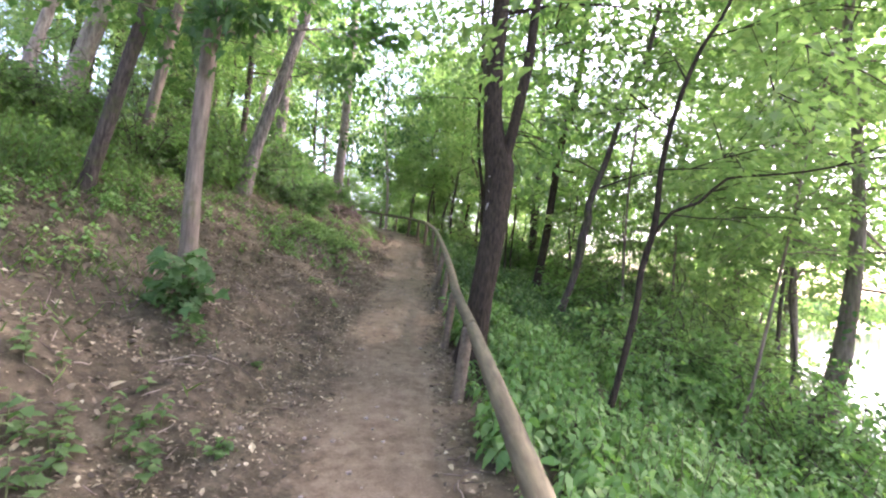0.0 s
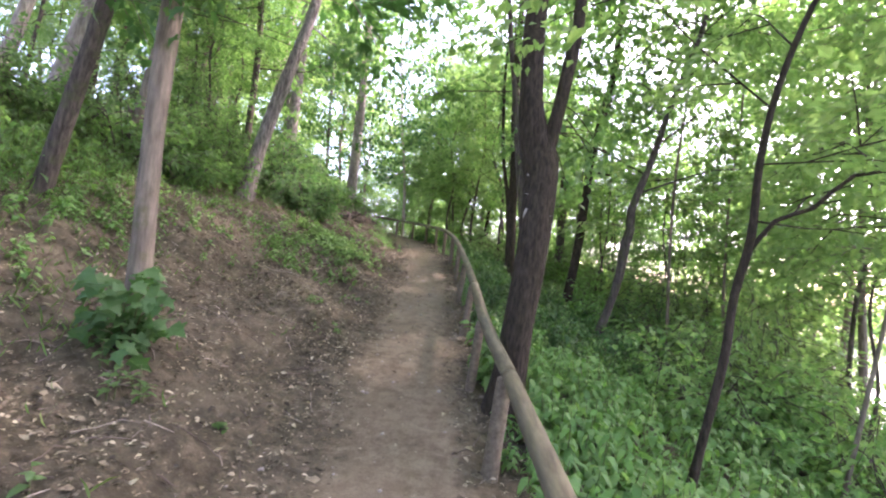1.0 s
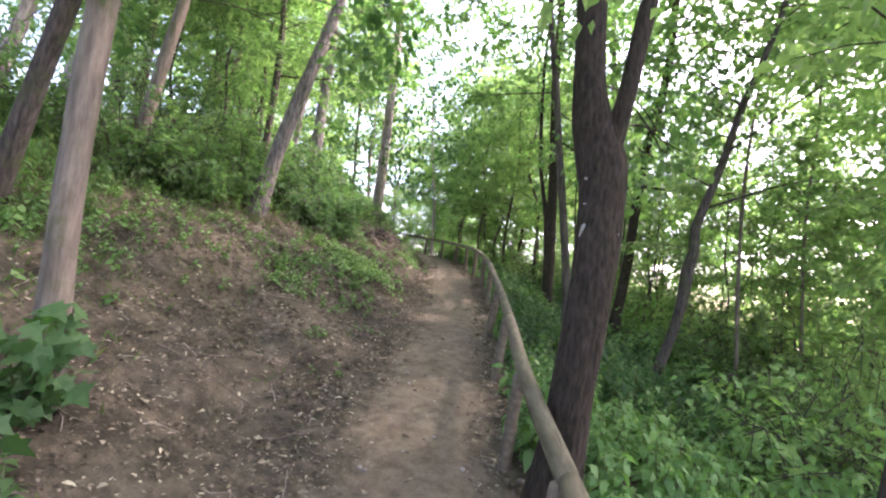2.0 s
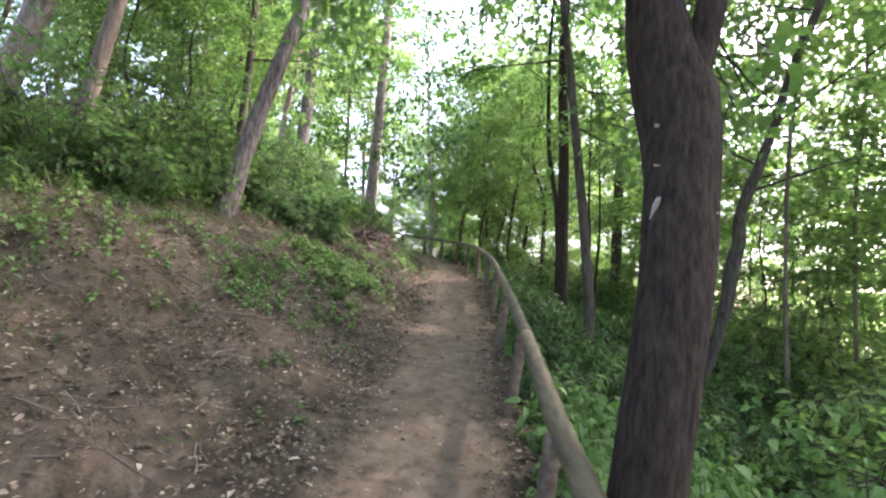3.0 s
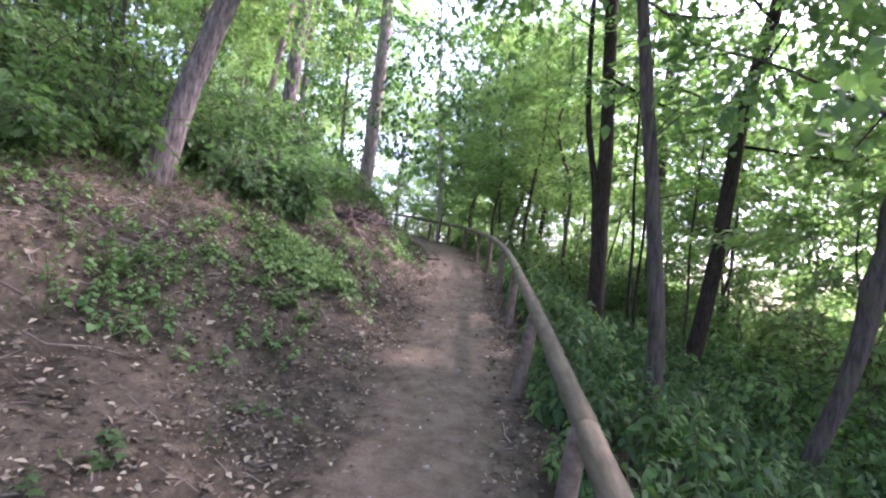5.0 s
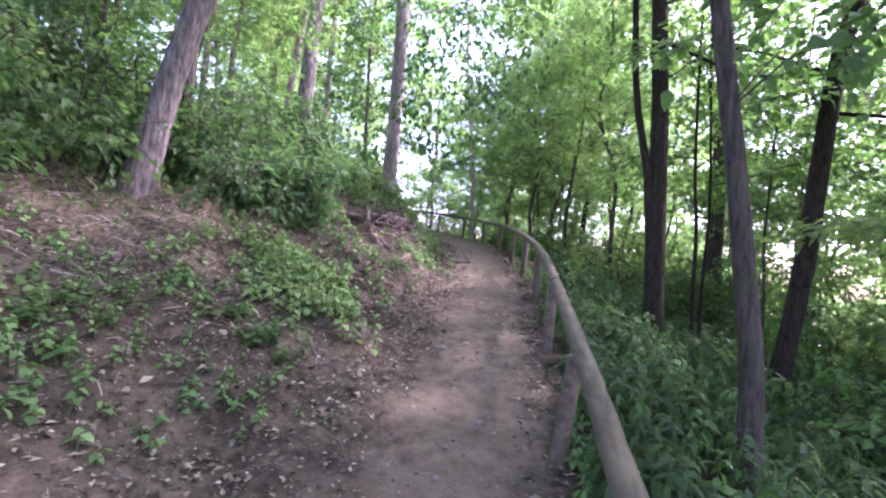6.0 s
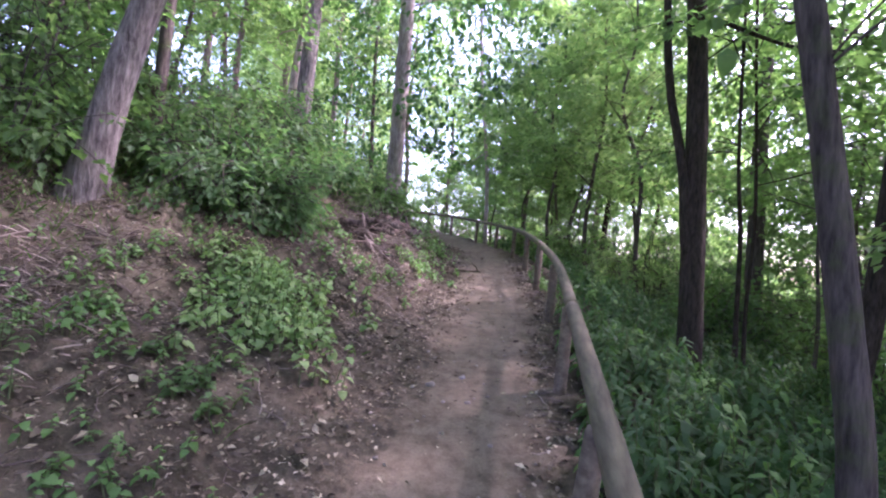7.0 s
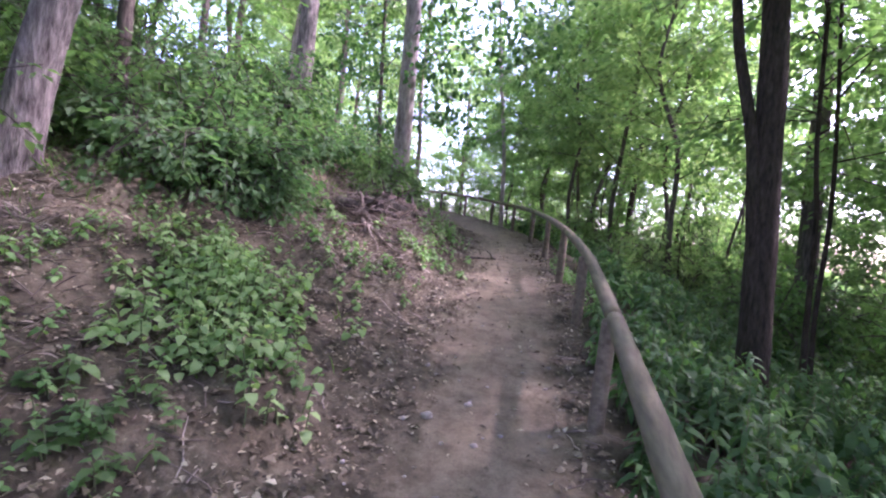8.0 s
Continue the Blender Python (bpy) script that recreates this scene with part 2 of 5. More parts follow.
def leaves(g, pos, along, up, length, width, shape="blade"):
    """Many leaves at once. pos, along, up: n x 3; length, width: n."""
    pos, along, up = (np.asarray(a, float) for a in (pos, along, up))
    along = along / (np.linalg.norm(along, axis=1, keepdims=True) + 1e-9)
    side = np.cross(up, along)
    side /= np.linalg.norm(side, axis=1, keepdims=True) + 1e-9
    nor = np.cross(along, side)
    L, W = np.asarray(length)[:, None], np.asarray(width)[:, None]
    n = len(pos)
    if shape == "blade":
        out = np.stack([pos, pos + along * L * 0.42 + side * W * 0.5 + nor * W * 0.12, pos + along * L - nor * L * 0.18, pos + along * L * 0.42 - side * W * 0.5 + nor * W * 0.12], 1)
        faces = [np.arange(4)[None] + 4 * np.arange(n)[:, None]]
    elif shape == "bent":
        a, b = pos + along * L * 0.3, pos + along * L * 0.68 - nor * L * 0.1
        out = np.stack([pos, a + side * W * 0.48 + nor * W * 0.1, b + side * W * 0.36, pos + along * L * 0.95 - nor * L * 0.34, b - side * W * 0.36, a - side * W * 0.48 + nor * W * 0.1], 1)
        base = 6 * np.arange(n)[:, None]
        faces = [np.array([[0, 1, 5]]) + base, np.array([[1, 2, 4, 5]]) + base, np.array([[2, 3, 4]]) + base]
    else:
        prof = [(0, 0.03), (0.1, 0.4), (0.28, 0.3), (0.45, 0.55), (0.55, 0.24), (1.0, 0.0)]
        pts = [(a, b) for a, b in prof] + [(a, -b) for a, b in prof[-2::-1]]
        out = np.stack([pos + along * L * a + side * W * b - nor * L * 0.22 * a * a + nor * abs(b) * W * 0.1 for a, b in pts], 1)
        faces = [np.arange(len(pts))[None] + len(pts) * np.arange(n)[:, None]]
    g.add(out.reshape(-1, 3), faces)


# ---- the lie of the land ----
PATH_Y = [-40, -8, -4, 0, 4.4, 6, 8, 9.5, 12, 15, 17, 20, 23, 26, 30, 34, 45, 70, 160]
PATH_Z = [-4, -1.4, -0.72, -0.06, 0.40, 0.68, 1.05, 1.33, 1.77, 2.38, 2.67, 3.05, 3.42, 3.88, 4.4, 4.7, 4.5, 3.2, 2.0]
RAIL_Y = [-40, 0, 2, 3.6, 5, 6.5, 8.4, 9.5, 12, 14.1, 15.7, 17.9, 20.3, 22.6, 24.4, 26.2, 28.2, 31, 36, 46, 160]
RAIL_X = [0.45, 0.43, 0.39, 0.33, 0.24, 0.08, 0.0, -0.08, -0.21, -0.42, -0.72, -1.12, -1.68, -2.5, -3.5, -4.9, -6.5, -8.8, -13, -21, -40]
SIDE_D = [-400, -60, -30, -14, -9, -7, -4.4, -3.5, -3, -2.5, -2, -1.5, -1, -0.5, 0.9, 1.4, 2, 3.5, 6, 8, 10, 13, 16, 30, 110, 135, 400]
SIDE_Z = [-3, -1, 1.5, 3.2, 3.35, 2.65, 1.6, 1.25, 0.98, 0.66, 0.46, 0.27, 0.1, 0, 0, -0.1, -0.3, -0.85, -1.5, -2.0, -2.9, -4.6, -6.2, -8.4, -9.5, -6, -4.5]


def rail_x(y):
    return np.interp(y, RAIL_Y, RAIL_X)


def path_x(y):
    return rail_x(y) - 0.78


def clods(x, y, size, seed):
    """Smooth uneven heights between -1 and 1, one value per cell of the given size."""
    u, v = x / size, y / size
    i, j = np.floor(u), np.floor(v)
    a, b = u - i, v - j
    a, b = a * a * (3 - 2 * a), b * b * (3 - 2 * b)

    def cell(p, q):
        h = np.sin(p * 127.1 + q * 311.7 + seed * 74.7) * 43758.5453
        return (h - np.floor(h)) * 2 - 1

    return (cell(i, j) * (1 - a) + cell(i + 1, j) * a) * (1 - b) + (cell(i, j + 1) * (1 - a) + cell(i + 1, j + 1) * a) * b


def ground_z(x, y, lumps=True):
    x, y = np.asarray(x, float), np.asarray(y, float)
    d = x - path_x(y)
    z = np.interp(y, PATH_Y, PATH_Z) + np.interp(d, SIDE_D, SIDE_Z)
    # steeper bank beside the roots further up
    z = z + 0.34 * np.exp(-(((y - 16.2) / 1.9) ** 2)) * np.clip((-d - 0.85) / 0.5, 0, 1) * np.exp(-np.clip(-d - 2.0, 0, 9) / 2.5)
    if lumps:
        out = np.clip((np.abs(d + 0.05) - 0.4) / 0.8, 0, 1)
        z = z + out * (0.07 * np.sin(x * 2.3 + 1.1 * np.sin(y * 1.7)) * np.cos(y * 1.9 + x) + 0.035 * np.sin(x * 5.1 + y * 3.3) * np.sin(y * 4.7 - x * 2.1))
        bank = np.clip((-d - 0.45) / 0.5, 0, 1) * np.clip((12 + d) / 4, 0, 1)
        # small slumped ledges of bare soil, then clods
        slump = clods(x, y, 0.85, 1)
        z = z + bank * (0.075 * np.clip(slump * 5, -1, 1) * np.clip(clods(x, y, 1.7, 5) + 0.3, 0, 1) + 0.035 * clods(x, y, 0.36, 2) + 0.016 * clods(x, y, 0.15, 3))
        z = z + 0.012 * np.sin(x * 4.3 + y * 1.3) * np.sin(y * 3.1 + 0.7) + 0.02 * np.sin(y * 1.1 + 2) * np.sin(x * 1.9)
    return z


def gz(x, y):
    return float(ground_z(x, y))


def spaced(a, b, c, d, fine, grow=1.18):
    core = list(np.arange(b, c, fine))
    lo, s = [b], fine
    while lo[-1] > a:
        s *= grow
        lo.append(lo[-1] - s)
    hi, s = [core[-1]], fine
    while hi[-1] < d:
        s *= grow
        hi.append(hi[-1] + s)
    return np.array(lo[:0:-1] + core + hi[1:])


def build_ground():
    xs, ys = spaced(-330, -6.0, 3.0, 330, 0.055), spaced(-35, -0.5, 17, 330, 0.065)
    X, Y = np.meshgrid(xs, ys)
    Z = ground_z(X, Y)
    rng = np.random.default_rng(5)
    near = (np.abs(X) < 9) & (Y < 26) & (Y > -4)
    Z = Z + near * rng.normal(0, 0.008, X.shape) * np.clip((np.abs(X - path_x(Y)) - 0.3) / 0.5, 0.35, 1)
    g = Mesh()
    w = len(xs)
    i, j = np.meshgrid(np.arange(len(ys) - 1), np.arange(w - 1), indexing="ij")
    a = (i * w + j).ravel()
    g.add(np.stack([X, Y, Z], -1).reshape(-1, 3), np.stack([a, a + 1, a + w + 1, a + w], 1))
    me = g.mesh("ground", SOIL)
    D = X - path_x(Y)
    blur = np.zeros_like(D)
    rows, cols = np.where((np.abs(D) < 2) & (Y > -6) & (Y < 34))
    blur[rows, cols] = [noise.noise(Vector((a * 1.1, b * 0.9, 4))) * 0.6 + noise.noise(Vector((a * 3.3, b * 2.6, 8))) * 0.5 for a, b in zip(X[rows, cols], Y[rows, cols])]
    mid = np.interp(Y, [0, 10, 14, 18], [0.06, 0.1, -0.1, -0.1])
    off = D - mid + 0.05 * np.sin(Y * 0.9)
    trod = np.clip(1.2 - (np.abs(off) / (np.where(off > 0, 0.6, np.interp(Y, [12, 15], [0.47, 0.6])) + 0.2 * blur)) ** 2 * 0.7, 0, 1)
    at = me.attributes.new("trod", "FLOAT", "POINT")
    at.data.foreach_set("value", trod.reshape(-1).astype(np.float32))
    ob = new("ground", me)
    tagged(ob, "brown woodland soil with a trodden earth path", "ground", kind="structure")


build_ground()

# ---- trees ----


def crown_on(rng, g, limb, twigs, start, end, radius, count, spray, size, shape="blade", droop=0.25, bunch=1.0):
    """One limb with side twigs that carry flat sprays of leaves; bunch: fewer sprays, each fuller."""
    count = max(2, int(round(count / bunch)))
    mid = (start + end) / 2 + rng.normal(0, 0.12, 3) * np.linalg.norm(end - start) + np.array([0, 0, 0.1])
    line, rad = smooth_line([start, mid, end], [radius, radius * 0.55, radius * 0.15], 0.3)
    tube(limb, line[:: 1 if twigs is not None else 3], rad[:: 1 if twigs is not None else 3], 5 if twigs is not None else 4)
    heading = unit(end - start)
    for k in range(count):
        s = rng.uniform(0.22, 1.0)
        p = line[min(len(line) - 1, int(s * len(line)))]
        turn = rng.uniform(0.4, 1.3) * (1 if k % 2 else -1)
        flat = unit(np.array([heading[0] * math.cos(turn) - heading[1] * math.sin(turn), heading[0] * math.sin(turn) + heading[1] * math.cos(turn), rng.normal(0, 0.3)]))
        reach = spray * rng.uniform(0.6, 1.3)
        tip = p + flat * reach + np.array([0, 0, -droop * reach * rng.uniform(0.2, 1.2)])
        if twigs is not None:
            tube(twigs, [p, (p + tip) / 2 + [0, 0, 0.05 * reach], tip], [0.009, 0.006, 0.003], 3, cap=False)
        n = max(4, int(reach * 30 * bunch * (0.11 / size) * rng.uniform(0.6, 1.3)))
        u = rng.uniform(0.1, 1.05, n)[:, None]
        side = np.array([-flat[1], flat[0], 0])
        lr = np.where(rng.random(n) < 0.5, 1.0, -1.0)[:, None]
        pos = p + (tip - p) * u + side * lr * rng.uniform(0.0, 0.22, n)[:, None] * reach + rng.normal(0, 0.05 * reach + 0.02, (n, 3))
        along = flat * rng.uniform(0.2, 0.9, n)[:, None] + side * lr * rng.uniform(0.4, 1.0, n)[:, None] + rng.normal(0, 0.25, (n, 3)) + [0, 0, -droop]
        up = rng.normal(0, 0.42, (n, 3)) + [0, 0, 1]
        L = size * rng.uniform(0.65, 1.3, n)
        leaves(g, pos, along, up, L, L * rng.uniform(0.55, 0.8, n), shape)


def grow_tree(name, label, category, line, radii, top, crown_from, limbs, reach, bark, leaf, size, seed, spray=0.9, per_limb=9, forks=(), group="", shape="blade", rise=0.35, rough=0.1, sides=14, away=None, fine=True, clumps=(), shade_canopy=0, spread=4.2):
    """A trunk along the given line, carried on upward to the height top, with limbs and leaf sprays; forks: further
    stems as lines with radii; the canopy boughs, long, high over the path and mostly unseen, are added for shade.
    """
    rng = np.random.default_rng(seed)
    pts, rad = [np.array(p, float) for p in line], list(radii)
    lean = unit(pts[-1] - pts[max(0, len(pts) - 3)])
    while pts[-1][2] < top:
        step = 1.6
        lean = unit(lean + rng.normal(0, 0.05, 3) + [0, 0, 0.1])
        pts.append(pts[-1] + lean * step)
        rad.append(max(0.02, rad[-1] * (0.86 if top - pts[-1][2] > 2 else 0.6)))
    foot = pts[0].copy()
    # the flare at the foot, sunk into the soil
    g0 = gz(foot[0], foot[1])
    d0 = unit(pts[1] - pts[0])
    ground_pt = foot + d0 * (g0 - foot[2]) / max(0.3, d0[2])
    low = [ground_pt - d0 * 0.25, ground_pt + d0 * 0.04, ground_pt + d0 * 0.35]
    rest = [(p, r) for p, r in zip(pts, rad) if p[2] > ground_pt[2] + 0.6]
    r0 = rad[0]
    pts = low + [p for p, r in rest]
    rad = [r0 * 1.55, r0 * 1.28, r0 * 1.06] + [r for p, r in rest]
    root = new(name, None)
    root.empty_display_size = 0.2
    root.location = ground_pt
    tagged(root, label, category, group)
    org = np.array(ground_pt)
    sl, sr = smooth_line(pts, rad, 0.16)
    g = Mesh()
    tube(g, sl - org, sr, sides, rough, seed * 1.7)
    part("trunk", g, bark, root)
    stems = [(sl, sr)]
    for fl, fr in forks:
        fp, fq = [np.array(p, float) for p in fl], list(fr)
        ld = unit(fp[-1] - fp[-2])
        while fp[-1][2] < top * 0.9:
            ld = unit(ld + rng.normal(0, 0.06, 3) + [0, 0, 0.12])
            fp.append(fp[-1] + ld * 1.4)
            fq.append(max(0.02, fq[-1] * 0.82))
        a, b = smooth_line(fp, fq, 0.2)
        g = Mesh()
        tube(g, a - org, b, 10, rough, seed + 3.3)
        part("stem", g, bark, root)
        stems.append((a, b))
    crown, twigs, boughs = Mesh(), Mesh(), Mesh()
    for k in range(limbs):
        sl2, sr2 = stems[k % len(stems)]
        ok = np.where(sl2[:, 2] > org[2] + crown_from)[0]
        if len(ok) == 0:
            continue
        i = ok[int((k / limbs) * len(ok))] if k < limbs - 2 else ok[-1]
        h = (i - ok[0]) / max(1, len(ok))
        az = k * 2.4 + rng.uniform(-0.5, 0.5)
        if away is not None and rng.random() < 0.6:
            az = away + rng.uniform(-1.1, 1.1)
        out = reach * (1 - 0.55 * h) * rng.uniform(0.65, 1.2)
        end = sl2[i] + np.array([math.cos(az) * out, math.sin(az) * out, out * (rise + 0.4 * h) * rng.uniform(0.4, 1.3)])
        # no neighbour's bough grows across the forked trunk
        if name != "forked_tree" and end[2] < 5.5 and math.hypot(end[0] - 0.5, end[1] - 5.85) < 1.4:
            continue
        limb, spray_mesh = (Mesh() if fine else boughs), Mesh()
        crown_on(rng, spray_mesh if fine else crown, limb, twigs if fine else None, sl2[i] - org, end - org, max(0.01, min(sr2[i] * 0.3, 0.028)), per_limb, spray, size, shape, bunch=1.9)
        if fine:
            bough = part("branch", limb, bark, root)
            part("foliage", spray_mesh, leaf, bough, smooth=False)
    # high boughs, mostly out of view, added to block sun from the ground
    high = np.where(sl[:, 2] > org[2] + 7.2)[0]
    for k in range(shade_canopy):
        i = high[int(k / shade_canopy * len(high))]
        az, h = k * 2.4 + rng.uniform(-0.5, 0.5), k / shade_canopy
        out = spread * (1.1 - 0.6 * h) * rng.uniform(0.6, 1.15)
        end = sl[i] + np.array([math.cos(az) * out, math.sin(az) * out, out * rng.uniform(0.05, 0.5)])
        crown_on(rng, crown, twigs if fine else boughs, None, sl[i] - org, end - org, max(0.012, min(sr[i] * 0.35, 0.04)), 13, 1.5, 0.21)
    for (cx, cy, cz), cr, cn in clumps:
        n = int(cn)
        pos = np.array([cx, cy, cz]) - org + rng.normal(0, 0.5, (n, 3)) * np.asarray(cr)
        L = size * rng.uniform(0.8, 1.35, n)
        leaves(crown, pos, rng.normal(0, 0.6, (n, 3)) + [0, -0.2, -0.7], rng.normal(0, 0.5, (n, 3)) + [0, -0.5, 0.8], L, L * 0.6, "bent" if shape == "blade" else shape)
        near = sl[np.argmin(np.abs(sl[:, 2] - cz + 0.2))] - org
        for k in range(2):
            tip = np.array([cx, cy, cz]) - org + rng.normal(0, 0.35, 3) * np.asarray(cr)
            bow = rng.normal(0, 0.09, 3)
            bent, thin = smooth_line([near, near * 0.65 + tip * 0.35 + bow + [0, 0, 0.1], near * 0.3 + tip * 0.7 - bow * 0.6 + [0, 0, 0.08], tip], [0.009, 0.007, 0.005, 0.003], 0.2)
            tube(twigs, bent, thin, 5, cap=False)
    tagged(part("fine_branching", twigs if fine else boughs, bark, root), kind="stuff")
    if crown.n:
        part("crown", crown, leaf, root, smooth=False)
    return root


BROWN_LABEL = "slender brown-barked tree with leafy crown on the slope"
# main forked tree by the rail
forked = grow_tree("forked_tree", "dark brown forked tree with ridged bark beside rail", "tree",
                   [(0.4, 5.8, 0.55), (0.44, 5.79, 0.95), (0.49, 5.78, 1.5), (0.565, 5.81, 2.2), (0.6, 5.9, 2.75), (0.59, 5.97, 3.12), (0.5, 5.97, 3.4), (0.44, 5.96, 3.75), (0.41, 5.96, 4.5), (0.42, 5.95, 5.1)],
                   [0.152, 0.15, 0.147, 0.149, 0.163, 0.187, 0.155, 0.12, 0.11, 0.105],
                   14, 4.4, 26, 3.8, BARK_BROWN, LEAF_MID, 0.11, 11, per_limb=14, forks=[([(0.58, 5.93, 3.02), (0.65, 5.92, 3.3), (0.7, 5.91, 3.55), (0.76, 5.91, 3.95), (0.83, 5.9, 4.45), (0.86, 5.92, 5.0)], [0.1, 0.085, 0.07, 0.068, 0.066, 0.058])], sides=28, rough=0.08, rise=0.15,
                   clumps=[((1.2, 7.8, 3.4), (0.35, 0.7, 0.4), 80), ((1.65, 8.4, 3.9), (0.5, 0.7, 0.5), 80), ((1.4, 6.7, 3.6), (0.4, 0.5, 0.4), 50)], shade_canopy=15)
grow_tree("slim_tree", "slim dark sapling with crooked side branches", "tree",
          [(2.02, 5.45, 0.2), (2.1, 5.41, 0.75), (2.21, 5.38, 1.41), (2.24, 5.35, 1.95), (2.34, 5.33, 2.46), (2.36, 5.31, 3.1), (2.46, 5.29, 3.76), (2.65, 5.2, 4.47), (2.88, 5.11, 4.96)], [0.04, 0.037, 0.038, 0.035, 0.037, 0.031, 0.028, 0.024, 0.02],
          7.0, 2.6, 22, 2.4, BARK_BROWN, LEAF_LIGHT, 0.11, 12, per_limb=15, sides=9, away=0.3, forks=[([(2.31, 5.34, 2.3), (2.5, 5.28, 2.62), (2.75, 5.2, 2.74), (3.0, 5.12, 3.02), (3.4, 5.03, 3.08), (4.0, 4.9, 3.2)], [0.022, 0.02, 0.018, 0.016, 0.013, 0.01])])
grow_tree("ivy_tree", "slender tree with ivy-darkened trunk above the lake", "tree",
          [(7.28, 8.96, -0.8), (7.5, 8.79, 1.17), (7.58, 8.72, 3.28), (7.49, 8.8, 5.43), (7.34, 8.92, 7.02)], [0.18, 0.155, 0.115, 0.086, 0.076],
          12, 3.0, 28, 3.2, BARK_GREY, LEAF_LIGHT, 0.14, 13, per_limb=17, shade_canopy=7)
grow_tree("bent_tree", "grey-brown tree leaning out with a bent trunk", "tree",
          [(2.64, 11.08, 0.45), (2.73, 11.03, 0.82), (2.84, 10.98, 1.2), (2.95, 10.94, 1.62), (3.04, 10.9, 2.05), (3.1, 10.87, 2.45), (3.12, 10.85, 2.82), (3.2, 10.83, 3.2), (3.19, 10.83, 3.56), (3.4, 10.76, 4.3), (3.56, 10.7, 4.9), (3.74, 10.63, 5.7)], [0.085, 0.08, 0.078, 0.08, 0.083, 0.09, 0.098, 0.088, 0.08, 0.068, 0.062, 0.058],
          11, 3.2, 18, 2.8, BARK_DARK, LEAF_MID, 0.12, 14, per_limb=12, clumps=[((3.3, 11.0, 5.7), (1.3, 1.0, 1.1), 260)], shade_canopy=9)
# light-leaved trees lower on the slope, with sprays in layers towards the lake
for px, py, ph, seed in [(4.7, 12.2, 10.5, 61), (6.6, 13.4, 11.5, 62)]:
    pz = gz(px, py)
    grow_tree("slope_tree", "thin light-leaved tree with layered sprays on slope", "tree",
              [(px, py, pz), (px - 0.1, py, pz + 2.2), (px - 0.05, py + 0.1, pz + 4.4), (px + 0.1, py + 0.1, pz + 6.4)], [0.036, 0.034, 0.031, 0.027], ph, 2.6, 22, 2.3, BARK_GREY, LEAF_LIGHT, 0.13, seed, per_limb=12, rise=0.12)
grow_tree("leaning_tree", "brown tree leaning downhill among undergrowth", "tree",
          [(2.68, 13.92, 1.0), (2.92, 13.84, 3.2), (3.08, 13.78, 5.5), (3.4, 13.66, 7.5)], [0.118, 0.113, 0.106, 0.098], 14, 3.6, 20, 3.2, BARK_BROWN, LEAF_MID, 0.13, 15, per_limb=9, rise=0.15, clumps=[((3.4, 13.3, 6.9), (1.7, 1.2, 1.4), 220)], shade_canopy=5)
grow_tree("smooth_tree", "smooth grey-brown tree with curved trunk near rail", "tree",
          [(1.12, 10.5, 1.2), (1.1, 10.5, 2.15), (0.95, 10.55, 3.38), (0.77, 10.59, 4.62), (0.64, 10.63, 5.59)], [0.08, 0.074, 0.068, 0.062, 0.056], 13, 4.2, 20, 3.0, BARK_DARK, LEAF_MID, 0.12, 16, per_limb=10, rise=0.15, clumps=[((1.35, 10.2, 4.2), (0.5, 0.5, 0.3), 50), ((0.4, 11.2, 6.4), (1.4, 1.0, 1.0), 300)], shade_canopy=6)
grow_tree("dark_tree", "tall dark-barked tree with two fused stems", "tree",
          [(1.17, 13.8, 1.4), (1.1, 13.8, 3.4), (1.03, 13.8, 4.95), (0.93, 13.85, 6.5), (0.85, 13.9, 8.0)], [0.135, 0.123, 0.112, 0.103, 0.097], 16, 4.2, 9, 2.6, BARK_BROWN, LEAF_MID, 0.13, 17, per_limb=10, rise=0.1, clumps=[((0.3, 14.6, 7.9), (1.9, 1.2, 1.4), 170), ((3.0, 12.5, 6.7), (1.6, 1.0, 1.4), 200)], forks=[([(1.08, 13.76, 2.6), (1.0, 13.74, 3.4), (0.93, 13.75, 4.1), (0.8, 13.8, 4.76), (0.7, 13.8, 5.3), (0.6, 13.8, 6.6)], [0.05, 0.058, 0.055, 0.05, 0.046, 0.042])], shade_canopy=6)
grow_tree("far_slope_tree", "dark upright tree further down the slope", "tree",
          [(3.5, 19.0, 1.5), (3.44, 19.1, 6.0), (3.43, 19.1, 7.94)], [0.16, 0.15, 0.13], 15, 5.2, 16, 3.2, BARK_DARK, LEAF_MID, 0.15, 18, per_limb=13, rise=0.1, shade_canopy=5)
# uphill side
grow_tree("bank_tree", "smooth brown tree on bank with seedling at base", "tree",
          [(-2.68, 4.99, 1.05), (-2.71, 4.97, 1.52), (-2.74, 4.96, 2.55), (-2.74, 4.96, 3.72), (-2.7, 5.0, 5.0)], [0.088, 0.08, 0.082, 0.085, 0.08], 11, 2.9, 18, 2.2, BARK_GREY, LEAF_DARK, 0.14, 21, shape="maple", per_limb=9, rise=0.25, clumps=[((-2.6, 4.7, 4.15), (0.5, 0.35, 0.35), 170), ((-2.3, 4.75, 4.25), (0.4, 0.3, 0.3), 110)])
grow_tree("uphill_tree", "leaning brown tree on the leafy bank", "tree",
          [(-5.03, 6.42, 2.33), (-4.74, 6.38, 3.6), (-4.4, 6.36, 5.26)], [0.1, 0.096, 0.09], 13, 3.4, 20, 3.0, BARK_DARK, LEAF_MID, 0.12, 22, per_limb=13, rise=0.15, clumps=[((-2.1, 8.0, 4.95), (0.4, 0.4, 0.6), 150)])
